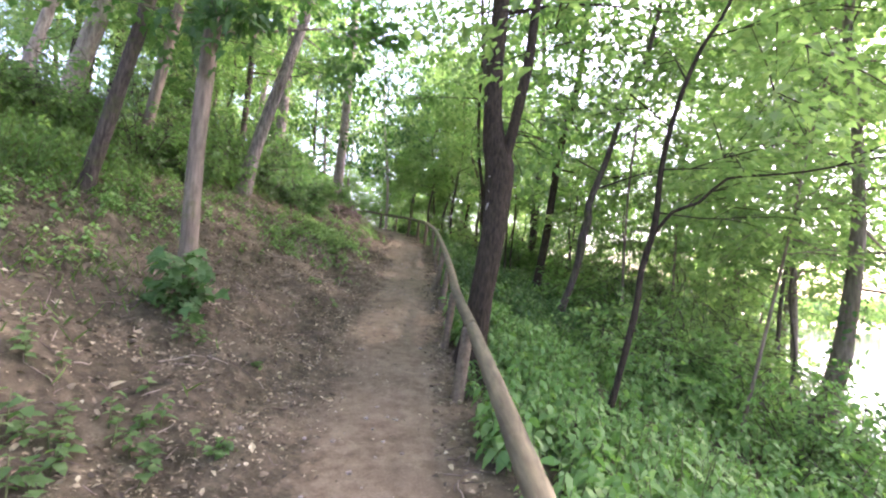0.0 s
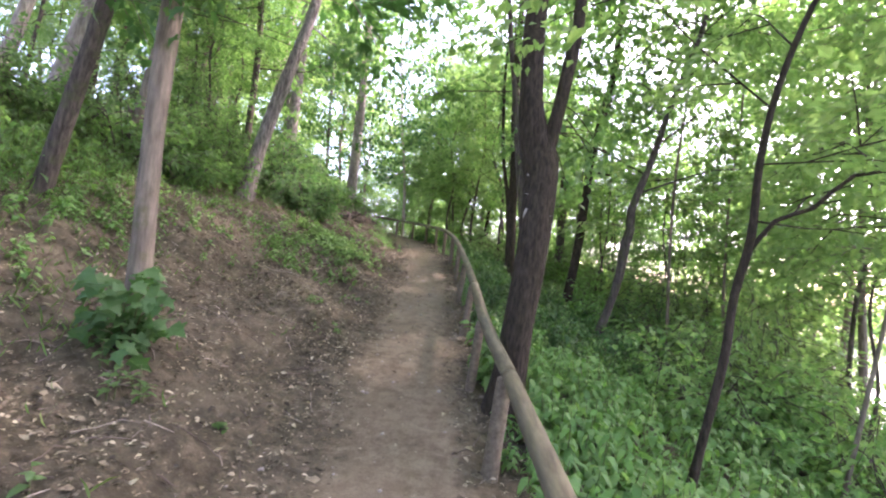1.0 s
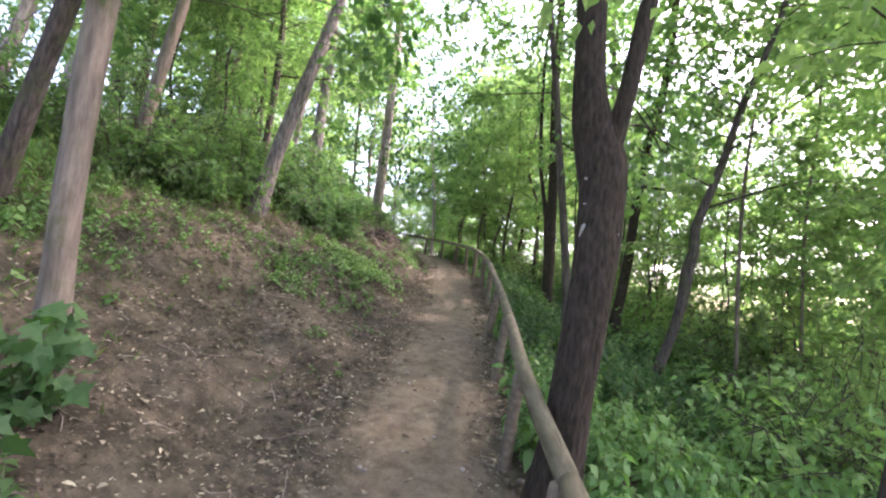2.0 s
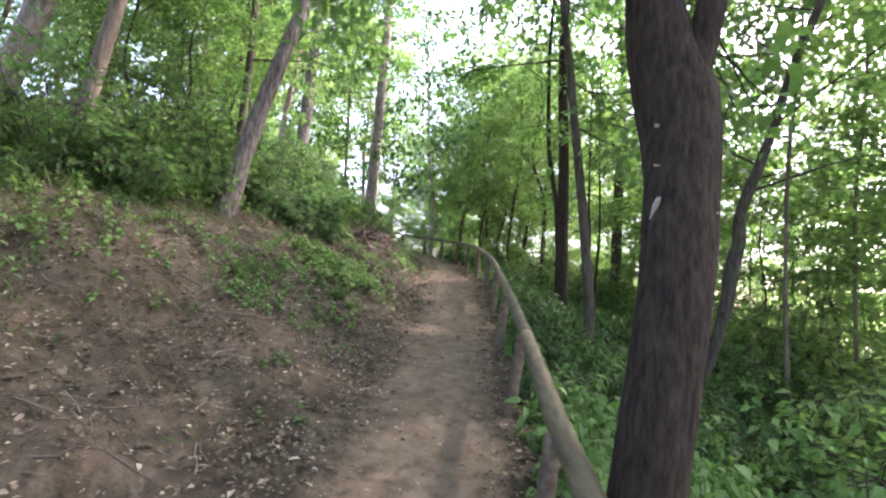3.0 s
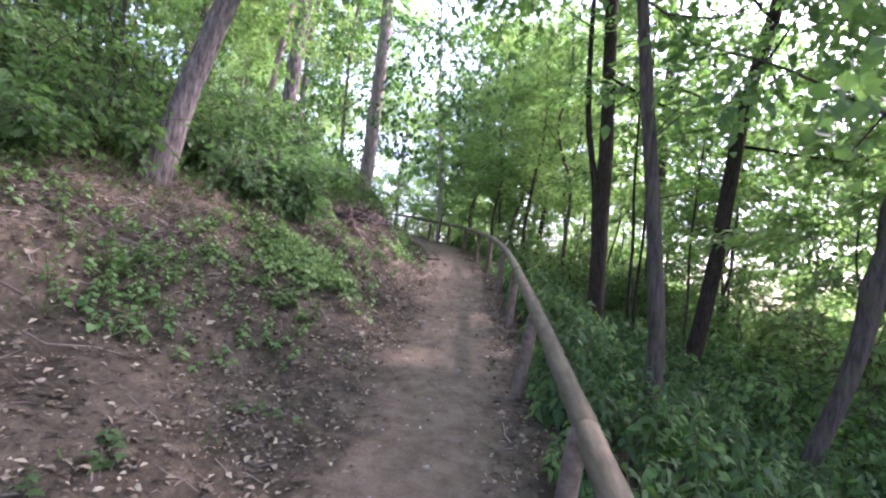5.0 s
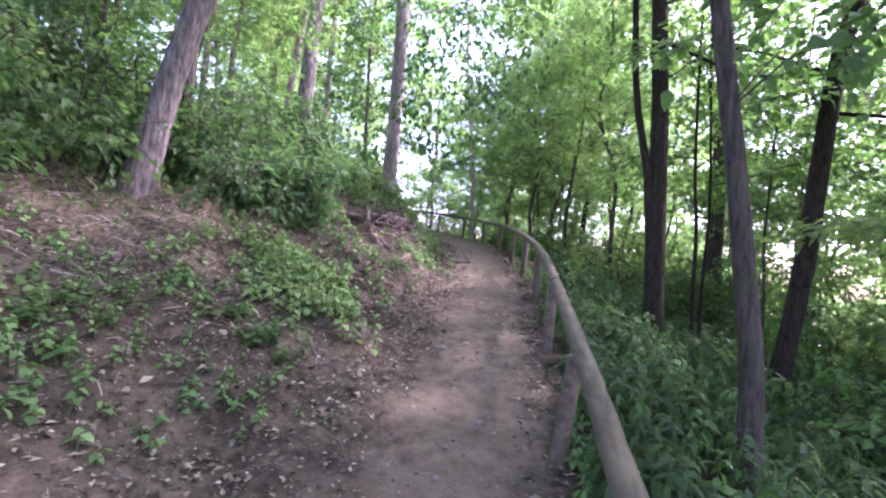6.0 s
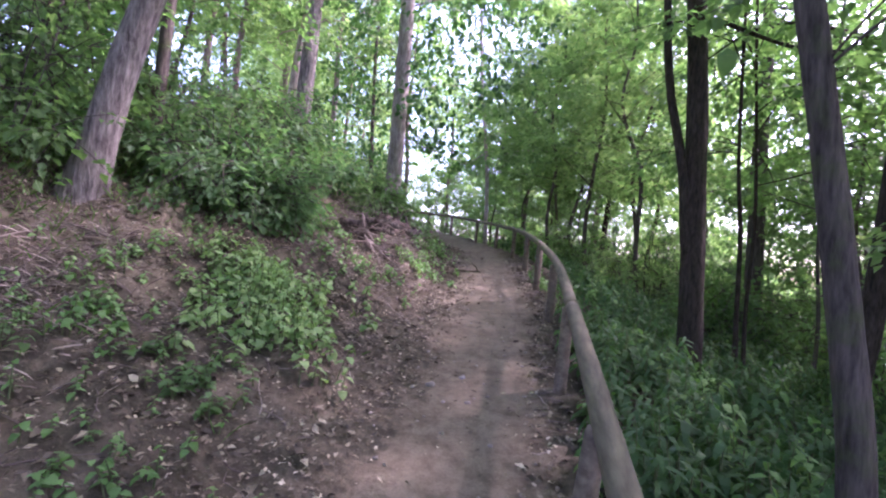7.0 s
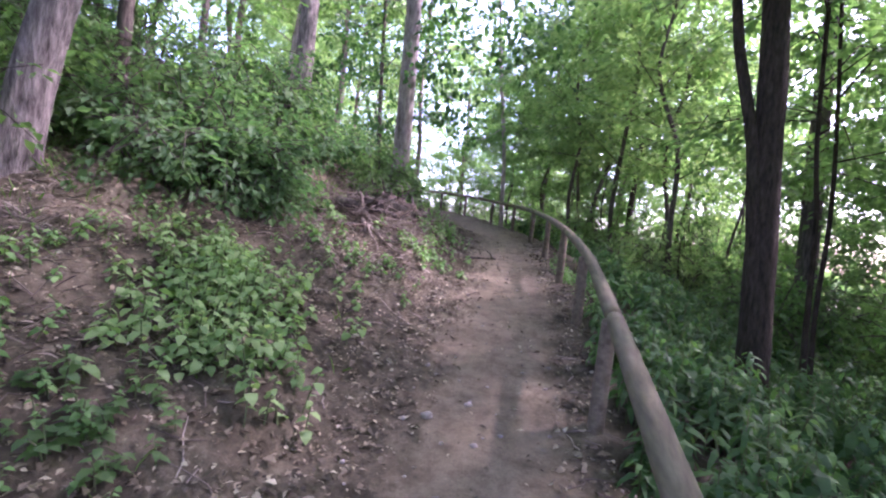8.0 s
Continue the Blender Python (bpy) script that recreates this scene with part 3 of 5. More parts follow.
grow_tree("pine_tree", "pine with pale scaly bark on hilltop", "tree",
          [(-9.15, 10.74, 4.6), (-8.95, 10.92, 6.11), (-8.74, 11.09, 7.47)], [0.21, 0.205, 0.2], 18, 5.5, 16, 2.8, BARK_PALE, LEAF_MID, 0.14, 23, group="hilltop pines", per_limb=12)
grow_tree("pine_tree", "pine with pale scaly bark on hilltop", "tree",
          [(-8.54, 8.86, 4.1), (-8.38, 9.01, 5.25), (-8.25, 9.14, 6.37)], [0.13, 0.11, 0.1], 16, 4, 16, 2.6, BARK_PALE, LEAF_MID, 0.14, 24, group="hilltop pines", per_limb=12)
grow_tree("ridge_tree", BROWN_LABEL, "tree", [(-6.7, 9.93, 3.4), (-6.57, 10.02, 4.9), (-6.4, 10.13, 6.61)], [0.11, 0.11, 0.105], 13, 3.4, 16, 2.8, BARK_GREY, LEAF_LIGHT, 0.13, 25, per_limb=13, rise=0.15)
grow_tree("ridge_tree", BROWN_LABEL, "tree", [(-6.06, 13.22, 4.0), (-6.04, 13.23, 7.15), (-6.14, 13.18, 8.95)], [0.085, 0.08, 0.075], 13, 3.0, 16, 2.6, BARK_DARK, LEAF_LIGHT, 0.13, 26, per_limb=13, rise=0.15)
grow_tree("flared_tree", "large grey-brown tree with flared foot and furrowed bark", "tree",
          [(-5.2, 11.6, 2.9), (-4.97, 11.74, 4.5), (-4.66, 11.9, 6.0)], [0.175, 0.155, 0.145], 17, 4.2, 16, 3.6, BARK_PINE, LEAF_MID, 0.13, 27, sides=24, per_limb=11, rise=0.1, clumps=[((-3.5, 13.0, 8.0), (0.5, 0.5, 0.7), 150), ((-3.4, 13.0, 6.9), (0.45, 0.5, 0.6), 110)])
grow_tree("tall_pine", "tall straight grey pine behind the shrubs", "tree",
          [(-6.82, 17.95, 4.6), (-6.76, 17.95, 7.6), (-6.72, 17.95, 9.8)], [0.21, 0.185, 0.168], 19, 5.5, 16, 2.8, BARK_PINE, LEAF_MID, 0.15, 28, per_limb=12)
grow_tree("tall_pine", "tall straight pale-barked pine above brushwood", "tree",
          [(-4.55, 18.7, 3.6), (-4.42, 18.3, 6.8), (-4.34, 17.9, 10.0)], [0.19, 0.17, 0.155], 18, 5.0, 18, 3.0, BARK_PALE, LEAF_DARK, 0.15, 29, per_limb=12, clumps=[((-3.2, 18.0, 8.0), (1.6, 1.2, 1.2), 300), ((-2.0, 18.6, 8.6), (1.6, 1.2, 1.4), 300), ((-2.2, 17.8, 6.9), (1.0, 1.0, 0.6), 140), ((-3.9, 18.2, 6.5), (0.7, 0.7, 0.6), 130), ((-3.3, 18.4, 5.7), (0.6, 0.6, 0.5), 90)])
# slender trees behind the pines, dark leaves against the sky
grow_tree("gap_tree", "slender dark-leaved tree behind the pines", "tree",
          [(-6.15, 21.0, 4.3), (-6.35, 21.0, 7.1), (-6.46, 21.0, 9.6)], [0.06, 0.055, 0.05], 14, 1.2, 26, 2.6, BARK_DARK, LEAF_DARK, 0.16, 30, per_limb=8, rise=0.1, spray=0.8, clumps=[((-7.9, 20.4, 7.0), (1.1, 0.8, 0.9), 170), ((-6.7, 20.3, 7.6), (1.0, 0.8, 0.8), 170), ((-6.0, 20.2, 5.8), (0.8, 0.7, 0.6), 110), ((-7.1, 20.2, 5.3), (0.8, 0.7, 0.5), 100), ((-6.4, 20.4, 9.4), (1.3, 0.9, 0.9), 200)])
grow_tree("gap_tree", "slender dark-leaved tree beside the path's end", "tree",
          [(-3.25, 25.0, 3.3), (-3.43, 25.0, 6.2), (-3.9, 25.0, 9.5), (-4.2, 25.0, 12.3)], [0.07, 0.065, 0.06, 0.05], 16, 3.0, 22, 2.6, BARK_PALE, LEAF_MID, 0.17, 31, per_limb=8, rise=0.1, spray=0.8)
grow_tree("ridge_tree", BROWN_LABEL, "tree", [(-8.65, 20.0, 4.3), (-8.52, 20.0, 7.8), (-8.34, 20.0, 9.5)], [0.12, 0.11, 0.1], 16, 3.4, 16, 2.6, BARK_PALE, LEAF_LIGHT, 0.16, 32, per_limb=9, rise=0.15)
grow_tree("thin_sapling", "thin dark upright sapling beside a dark tree", "tree",
          [(1.88, 14.6, 1.4), (1.84, 14.6, 2.55), (1.82, 14.6, 3.5), (1.74, 14.6, 4.4)], [0.034, 0.03, 0.027, 0.022], 7.0, 2.6, 10, 1.3, BARK_BROWN, LEAF_MID, 0.12, 34, per_limb=7, sides=7)
grow_tree("thin_sapling", "thin dark upright sapling beside a dark tree", "tree",
          [(2.1, 15.0, 1.3), (2.07, 15.0, 2.6), (2.1, 15.0, 3.6), (2.06, 15.0, 4.6)], [0.03, 0.027, 0.024, 0.02], 7.0, 2.6, 10, 1.3, BARK_BROWN, LEAF_MID, 0.12, 35, per_limb=7, sides=7)
grow_tree("thin_sapling", "thin pale leaning sapling among the slope herbs", "tree",
          [(4.55, 7.0, -0.2), (4.8, 7.0, 1.2), (5.05, 7.0, 2.6), (5.2, 7.0, 3.6)], [0.028, 0.025, 0.02, 0.016], 5.5, 2.8, 9, 1.2, BARK_GREY, LEAF_LIGHT, 0.11, 33, per_limb=7, sides=7)


def prototype(name, label, height, trunk, crown_from, limbs, reach, per_limb, leaf, size, bark, seed, spray=1.0, shade_canopy=0):
    y0, x0 = -16.0, [-6.5, -3.5, 4.0, -9.5, 7.0, 10.0, -12.5][seed - 41]
    z = gz(x0, y0)
    rng = np.random.default_rng(seed)
    line = [(x0, y0, z)]
    for k in range(1, 5):
        line.append((x0 + rng.normal(0, 0.12), y0 + rng.normal(0, 0.12), z + height * 0.2 * k))
    return grow_tree(name, label, "tree", line, [trunk, trunk * 0.92, trunk * 0.8, trunk * 0.65, trunk * 0.5], z + height, crown_from, limbs, reach, bark, leaf, size, seed, spray, per_limb, sides=8, rough=0.06, fine=name == "bare_sapling", shade_canopy=shade_canopy)


def near_any(x, y, spots, r):
    return any((x - a) ** 2 + (y - b) ** 2 < r * r for a, b in spots)


def woods():
    kinds = [
        prototype("understory_tree", "young leafy understory tree with low branches", 6.5, 0.045, 2.0, 22, 2.2, 9, LEAF_MID, 0.115, BARK_DARK, 41),
        prototype("understory_tree", "young leafy understory tree with pale green leaves", 7.0, 0.05, 2.2, 22, 2.3, 9, LEAF_LIGHT, 0.115, BARK_DARK, 42),
        prototype("woodland_tree", "tall woodland tree with a high green crown", 15, 0.14, 4.8, 36, 3.6, 12, LEAF_MID, 0.19, BARK_BROWN, 43, 1.4),
        prototype("woodland_tree", "tall woodland tree with light green crown", 14, 0.12, 4.2, 36, 3.6, 12, LEAF_LIGHT, 0.19, BARK_GREY, 44, 1.4),
        prototype("bare_sapling", "thin dark sapling with few leaves", 6.0, 0.03, 2.6, 12, 1.4, 7, LEAF_MID, 0.12, BARK_DARK, 45),
        prototype("shore_thicket_tree", "low light green tree in the thicket by shore", 5.2, 0.05, 0.5, 20, 1.8, 8, LEAF_LIGHT, 0.15, BARK_DARK, 46),
        # tall kind that stands only out of view, added to keep sun off the ground
        prototype("canopy_tree", "unseen tall tree with dense high crown added for shade", 17, 0.15, 9.0, 12, 4.0, 12, LEAF_MID, 0.2, BARK_DARK, 47, 1.5, 10),
    ]
    rng = np.random.default_rng(77)
    spots = [(0.55, 5.95), (2.1, 5.4), (7.3, 8.9), (2.8, 11), (2.5, 13.2), (1.1, 10.5), (1.15, 13.8), (3.5, 19.1), (-2.7, 5), (-5, 6.5), (-9, 10.8), (-8.4, 9), (-6.6, 10), (-6, 13.2), (-4.4, 10.9), (-6.8, 17.9), (-4.5, 18.5), (2.4, 18.2), (0.7, 18.9), (0.2, 21.2), (-0.4, 23.8), (2.6, 20.6)]
    plan = []

    def scatter(n, y0, y1, d0, d1, choices, gap, keep=lambda x, y: True):
        made = tries = 0
        while made < n and tries < n * 40:
            tries += 1
            y = rng.uniform(y0, y1)
            x = float(path_x(y)) + rng.uniform(d0, d1)
            if near_any(x, y, spots, gap) or not keep(x, y):
                continue
            spots.append((x, y))
            plan.append((x, y, int(rng.choice(choices)), rng.uniform(0.8, 1.2), rng.uniform(0, 360)))
            made += 1

    def clear_way(x, y):
        return not -0.4 < (x + 0.4) / (y - 8.8) < -0.22

    scatter(7, 17, 30, 3.6, 9, [0, 1, 0, 4], 1.9)
    scatter(3, 9, 20, 5.5, 10.5, [4], 1.6)
    scatter(11, 26, 54, 2.5, 22, [3, 3, 2], 3.2, clear_way)
    scatter(3, 14, 34, 9, 12.5, [3, 4], 2.4)
    scatter(10, 22, 42, 6, 14, [5], 1.6, keep=lambda x, y: x < 0.55 * y)
    scatter(22, 13, 40, 9.5, 17, [5, 5, 0], 1.5, keep=lambda x, y: x < 0.75 * y)
    for x, y, k, q in [(1.3, 19.6, 1, 1.15), (0.2, 21.2, 1, 1.2), (8.8, 12.2, 1, 1.2), (10.2, 13.5, 3, 0.9), (12.6, 17.0, 3, 1.0), (-0.8, 26.0, 1, 1.3), (3.4, 16.2, 4, 1.0), (4.6, 17.4, 4, 1.2), (5.8, 19.6, 4, 1.2), (3.0, 21.8, 4, 1.3), (7.2, 22.4, 4, 1.3), (-2.2, 28.5, 3, 0.8), (-7.6, 27.6, 3, 0.9), (-9.8, 24.6, 3, 1.0), (0.9, 31.5, 3, 1.0), (-12.4, 22.4, 3, 1.0), (-12.5, 31.0, 3, 0.9), (-6.6, 32.0, 3, 0.7), (-8.4, 38.0, 3, 0.9), (-11.0, 47.0, 2, 1.1), (-5.9, 41.0, 3, 0.9), (-0.2, 24.2, 1, 1.3), (1.0, 27.2, 2, 0.8), (2.4, 25.4, 1, 1.3), (-7.6, 13.4, 0, 0.9), (-7.3, 14.8, 0, 1.0), (-6.5, 12.2, 0, 0.75), (-0.8, 22.8, 0, 1.25), (1.3, 22.3, 1, 1.3), (-7.4, 11.6, 1, 0.7)]:
        spots.append((x, y))
        plan.append((x, y, k, q, rng.uniform(0, 360)))
    scatter(11, 8, 24, -16, -8.5, [3, 1, 3, 1, 2], 2.1)
    scatter(8, 22, 40, -20, -6, [3, 3, 1], 2.6, clear_way)
    scatter(7, 34, 56, -10, 2, [2, 3, 3], 3.0, clear_way)
    # pale trees between the slope and the lake, and thickets below the bend
    for x, y, k, q in [(15.5, 28.5, 3, 1.0), (13.0, 34.0, 3, 1.1), (18.5, 34.0, 3, 1.2), (3.4, 28.0, 5, 0.85), (7.4, 31.5, 5, 1.0), (1.6, 32.5, 5, 1.0)]:
        if gz(x, y) > -3.2:
            spots.append((x, y))
            plan.append((x, y, k, q, rng.uniform(0, 360)))
    scatter(3, -22, -12, -12, -4, [2, 3], 2.2)
    scatter(2, -22, -12, 3, 10, [2, 3], 2.2)
    # unseen trees beside and behind the start of the walk, added for shade
    for x, y, k, q in [(-8.5, 1.5, 2, 1.0), (-6.5, -2.5, 3, 1.0), (-11.5, 4.2, 2, 1.1), (-4.2, -6.5, 2, 1.0), (5.2, -4.6, 2, 1.0), (8.5, -1.0, 3, 1.0), (9.2, 6.4, 6, 1.05), (11.6, 10.4, 6, 1.05), (-7.4, 4.0, 6, 0.9), (-5.6, 0.2, 6, 0.9), (-3.4, -3.4, 6, 0.9)]:
        spots.append((x, y))
        plan.append((x, y, k, q, rng.uniform(0, 360)))
    for x, y, k, s, a in plan:
        # the clearing behind the path's end, where the sky shows low between the pines
        if y > 26 and -0.25 < (x + 0.25) / (y - 6) < -0.185:
            continue
        lean = rng.normal(0, 2, 2)
        # the gap towards the lake, where bright sky shows between the slope trees
        if y > 26 and 0.4 < (x + 0.6) / (y - 8.5) < 0.58:
            continue
        ob = copy_thing(kinds[k], pose(x, y, gz(x, y) - 0.05, lean[0], lean[1], a))
        ob.scale = (s, s, s)


woods()

# ---- wooden hand rail ----


def build_rail():
    rng = np.random.default_rng(3)
    fence = new("wooden_railing", None)
    y0 = 4.8
    fence.location = (float(rail_x(y0)), y0, gz(rail_x(y0), y0))
    org = np.array(fence.location)
    tagged(fence, "weathered round-log handrail on short wooden posts", "railing")
    post_y = [-1.2, 1.3, 4.8, 6.25, 8.15, 10.2, 12.15, 14.1, 15.7, 17.9, 20.3, 22.6, 24.4, 26.2, 28.2, 30.4]
    tops = []
    for k, y in enumerate(post_y):
        x = float(rail_x(y))
        z = gz(x, y)
        h = 0.735 + rng.normal(0, 0.006)
        g = Mesh()
        r = 0.052 + rng.normal(0, 0.003)
        lie = float(np.interp(y, [4.8, 8, 10.1, 12.15], [0.09, 0.1, 0.108, 0.045]))
        tilt = rng.normal(0, 0.006, 2) + [(lie - 0.04) / h, 0]
        zs = [-0.2, 0.0, 0.25, 0.5, h - 0.03, h - 0.008, h]
        rr = [r * 1.05, r * 1.05, r, r * 0.98, r * 0.97, r * 0.9, r * 0.72]
        tube(g, [np.array((x + tilt[0] * a, y + tilt[1] * a, z + a)) - org for a in zs], rr, 12, 0.05, k * 3.1)
        part("post", g, POSTWOOD, fence)
        tops.append((x + lie, y, z + 0.735))
    # logs, each across two or three bays, butted at a post
    k = 0
    while k < len(tops) - 1:
        j = min(len(tops) - 1, k + (2 if k < 10 else 1))
        if j == len(tops) - 2:
            j = len(tops) - 1
        seg = np.array(tops[k : j + 1])
        d = seg[-1] - seg[0]
        line, rad = smooth_line(seg, [float(np.interp(p[1], [11, 15], [0.062, 0.05])) for p in seg], 0.12)
        rad = rad * (1 + 0.03 * np.sin(np.linspace(0, 3.14, len(rad))))
        rad = np.concatenate([[rad[0] * 0.985], rad[1:-1], [rad[-1] * 0.97]])
        g = Mesh()
        tube(g, line - org + rng.normal(0, 0.0015, (len(line), 3)), rad, 18, 0.03, k * 2.7)
        log = part("rail", g, RAILWOOD, fence)
        for q in range(3):
            i0 = int(rng.integers(2, max(3, len(line) - 12)))
            run = line[i0 : i0 + int(rng.integers(5, 11))] - org
            if len(run) < 4:
                continue
            turn = rng.uniform(0.5, 2.4)
            side = unit(np.array([d[1], -d[0], 0.0])) * math.cos(turn) + np.array([0, 0, math.sin(turn)])
            c = Mesh()
            tube(c, run + side * 0.0615, np.interp(np.linspace(0, 1, len(run)), [0, 0.3, 1], [0.001, 0.0032, 0.001]), 4)
            part("drying_crack", c, BARK_DARK, log, "dark drying crack")
        k = j


build_rail()

# ---- undergrowth ----


def herb_plant(g, stems, rng, base, height, count, size, lean, broad=0.4, droop=0.9):
    """An upright herb with drooping oval leaves in pairs up the stem."""
    top = base + np.array([lean[0], lean[1], height])
    tube(stems, [base - [0, 0, 0.05], (base + top) / 2 + [0, 0, height * 0.05], top], [0.006, 0.005, 0.003], 3, cap=False)
    u = np.linspace(0.35, 1.0, count)
    az = np.arange(count) * 2.4 + rng.uniform(0, 6)
    pos = base + (top - base) * u[:, None]
    along = np.stack([np.cos(az), np.sin(az), droop * (0.2 - rng.random(count))], 1)
    L = size * rng.uniform(0.7, 1.2, count) * (1.1 - 0.45 * u)
    up = rng.normal(0, 0.25, (count, 3)) + [0, 0, 1]
    leaves(g, pos, along, up, L, L * broad * rng.uniform(0.85, 1.15, count), "bent")


def undergrowth():
    rng = np.random.default_rng(8)
    # close plants beside the rail, one by one
    kinds = []
    for k in range(6):
        # ferny kinds, their green darkened to carry the shade further up the slope
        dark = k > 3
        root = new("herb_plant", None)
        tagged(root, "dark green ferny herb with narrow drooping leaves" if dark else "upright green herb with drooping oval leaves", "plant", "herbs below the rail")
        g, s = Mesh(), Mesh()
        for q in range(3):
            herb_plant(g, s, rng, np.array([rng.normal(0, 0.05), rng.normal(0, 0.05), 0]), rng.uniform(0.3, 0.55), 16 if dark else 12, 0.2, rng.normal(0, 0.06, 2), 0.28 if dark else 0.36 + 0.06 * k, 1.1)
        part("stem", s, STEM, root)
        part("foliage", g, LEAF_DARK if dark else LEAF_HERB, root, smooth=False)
        kinds.append(root)
    n = 0
    first = set()
    while n < 240:
        y = rng.uniform(1.2, 14)
        x = float(rail_x(y)) + 0.22 + abs(rng.normal(0, 0.9))
        if near_any(x, y, [(0.44, 5.8), (1.12, 10.5)], 0.35):
            continue
        k = 4 + n % 2 if y > 8.2 and n % 5 else n % 4
        m = pose(x, y, gz(x, y) - 0.01, 0, 0, rng.uniform(0, 360))
        if k not in first:
            first.add(k)
            kinds[k].matrix_basis = m
        else:
            copy_thing(kinds[k], m)
        n += 1
    # low shoots at the foot of the rail
    for k in range(70):
        y = rng.uniform(3.0, 18)
        x = float(rail_x(y)) + rng.uniform(0.1, 0.4)
        if not near_any(x, y, [(0.44, 5.8), (1.12, 10.5)], 0.3):
            copy_thing(kinds[k % 4], pose(x, y, gz(x, y) - 0.01, 0, 0, rng.uniform(0, 360)) @ Matrix.Scale(rng.uniform(0.4, 0.65), 4))
    # the mass of the slope
    g, s, fern = Mesh(), Mesh(), Mesh()
    made = 0
    while made < 4900:
        y = rng.uniform(-3.5, 24)
        d = 1.1 + rng.gamma(2.0, 1.9)
        x = float(path_x(y)) + d
        if d > 11 or near_any(x, y, [(0.44, 5.8), (1.12, 10.5)], 0.3):
            continue
        hh = rng.uniform(0.25, 0.6) * (0.75 + 0.5 * noise.noise(Vector((x * 0.7, y * 0.7, 3)))) + 0.1
        # ferny plants further up; the slope's shade is put into their dark leaf colour
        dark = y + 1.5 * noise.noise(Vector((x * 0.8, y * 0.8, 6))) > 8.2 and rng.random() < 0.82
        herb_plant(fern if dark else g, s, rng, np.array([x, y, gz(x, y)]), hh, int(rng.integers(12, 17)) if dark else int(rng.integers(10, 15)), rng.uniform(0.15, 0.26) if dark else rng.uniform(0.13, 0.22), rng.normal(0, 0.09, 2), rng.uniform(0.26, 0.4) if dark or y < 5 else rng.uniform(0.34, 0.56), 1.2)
        made += 1
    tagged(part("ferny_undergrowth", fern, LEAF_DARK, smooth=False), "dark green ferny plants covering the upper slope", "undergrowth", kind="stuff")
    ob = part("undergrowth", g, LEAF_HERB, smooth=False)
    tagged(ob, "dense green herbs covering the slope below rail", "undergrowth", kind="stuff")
    ob = part("undergrowth_stems", s, STEM)
    tagged(ob, "thin green stems of the slope herbs", "undergrowth", kind="stuff")


undergrowth()

# patches of low plants on the bank: x, y, spread, how many, leaf size, height
PATCHES = [(-3.05, 8.85, 0.2, 30, 0.072, 0.2), (-3.35, 9.3, 0.22, 30, 0.072, 0.2), (-2.2, 9.7, 0.12, 16, 0.07, 0.16), (-3.9, 11.0, 0.2, 12, 0.09, 0.16), (-3.3, 10.4, 0.15, 14, 0.1, 0.18),
           (-3.2, 12.0, 0.34, 170, 0.115, 0.25), (-2.55, 11.4, 0.3, 90, 0.11, 0.22), (-3.5, 12.4, 0.22, 36, 0.115, 0.2), (-3.85, 14.4, 0.16, 14, 0.12, 0.2), (-2.5, 13.7, 0.25, 18, 0.08, 0.16), (-2.55, 15.0, 0.26, 40, 0.095, 0.18), (-3.0, 13.3, 0.25, 20, 0.09, 0.18), (-2.7, 16.1, 0.2, 30, 0.09, 0.16), (-2.95, 17.3, 0.18, 40, 0.1, 0.36), (-3.3, 14.0, 0.3, 16, 0.08, 0.16),
           (-3.6, 10.2, 0.3, 22, 0.065, 0.16), (-2.6, 10.3, 0.25, 20, 0.06, 0.12), (-3.7, 8.2, 0.3, 8, 0.08, 0.14), (-2.6, 9.2, 0.3, 10, 0.075, 0.12), (-4.6, 6.0, 0.55, 50, 0.09, 0.2), (-4.4, 6.9, 0.5, 34, 0.09, 0.18),
           (-4.2, 9.6, 0.35, 26, 0.09, 0.18), (-4.3, 12.4, 0.5, 40, 0.08, 0.18), (-5.0, 4.2, 0.7, 60, 0.1, 0.22), (-4.9, 7.6, 0.5, 40, 0.09, 0.2), (-4.2, 4.6, 0.4, 26, 0.1, 0.2), (-5.0, 8.8, 0.5, 44, 0.09, 0.22), (-5.6, 5.6, 0.7, 60, 0.1, 0.24)]


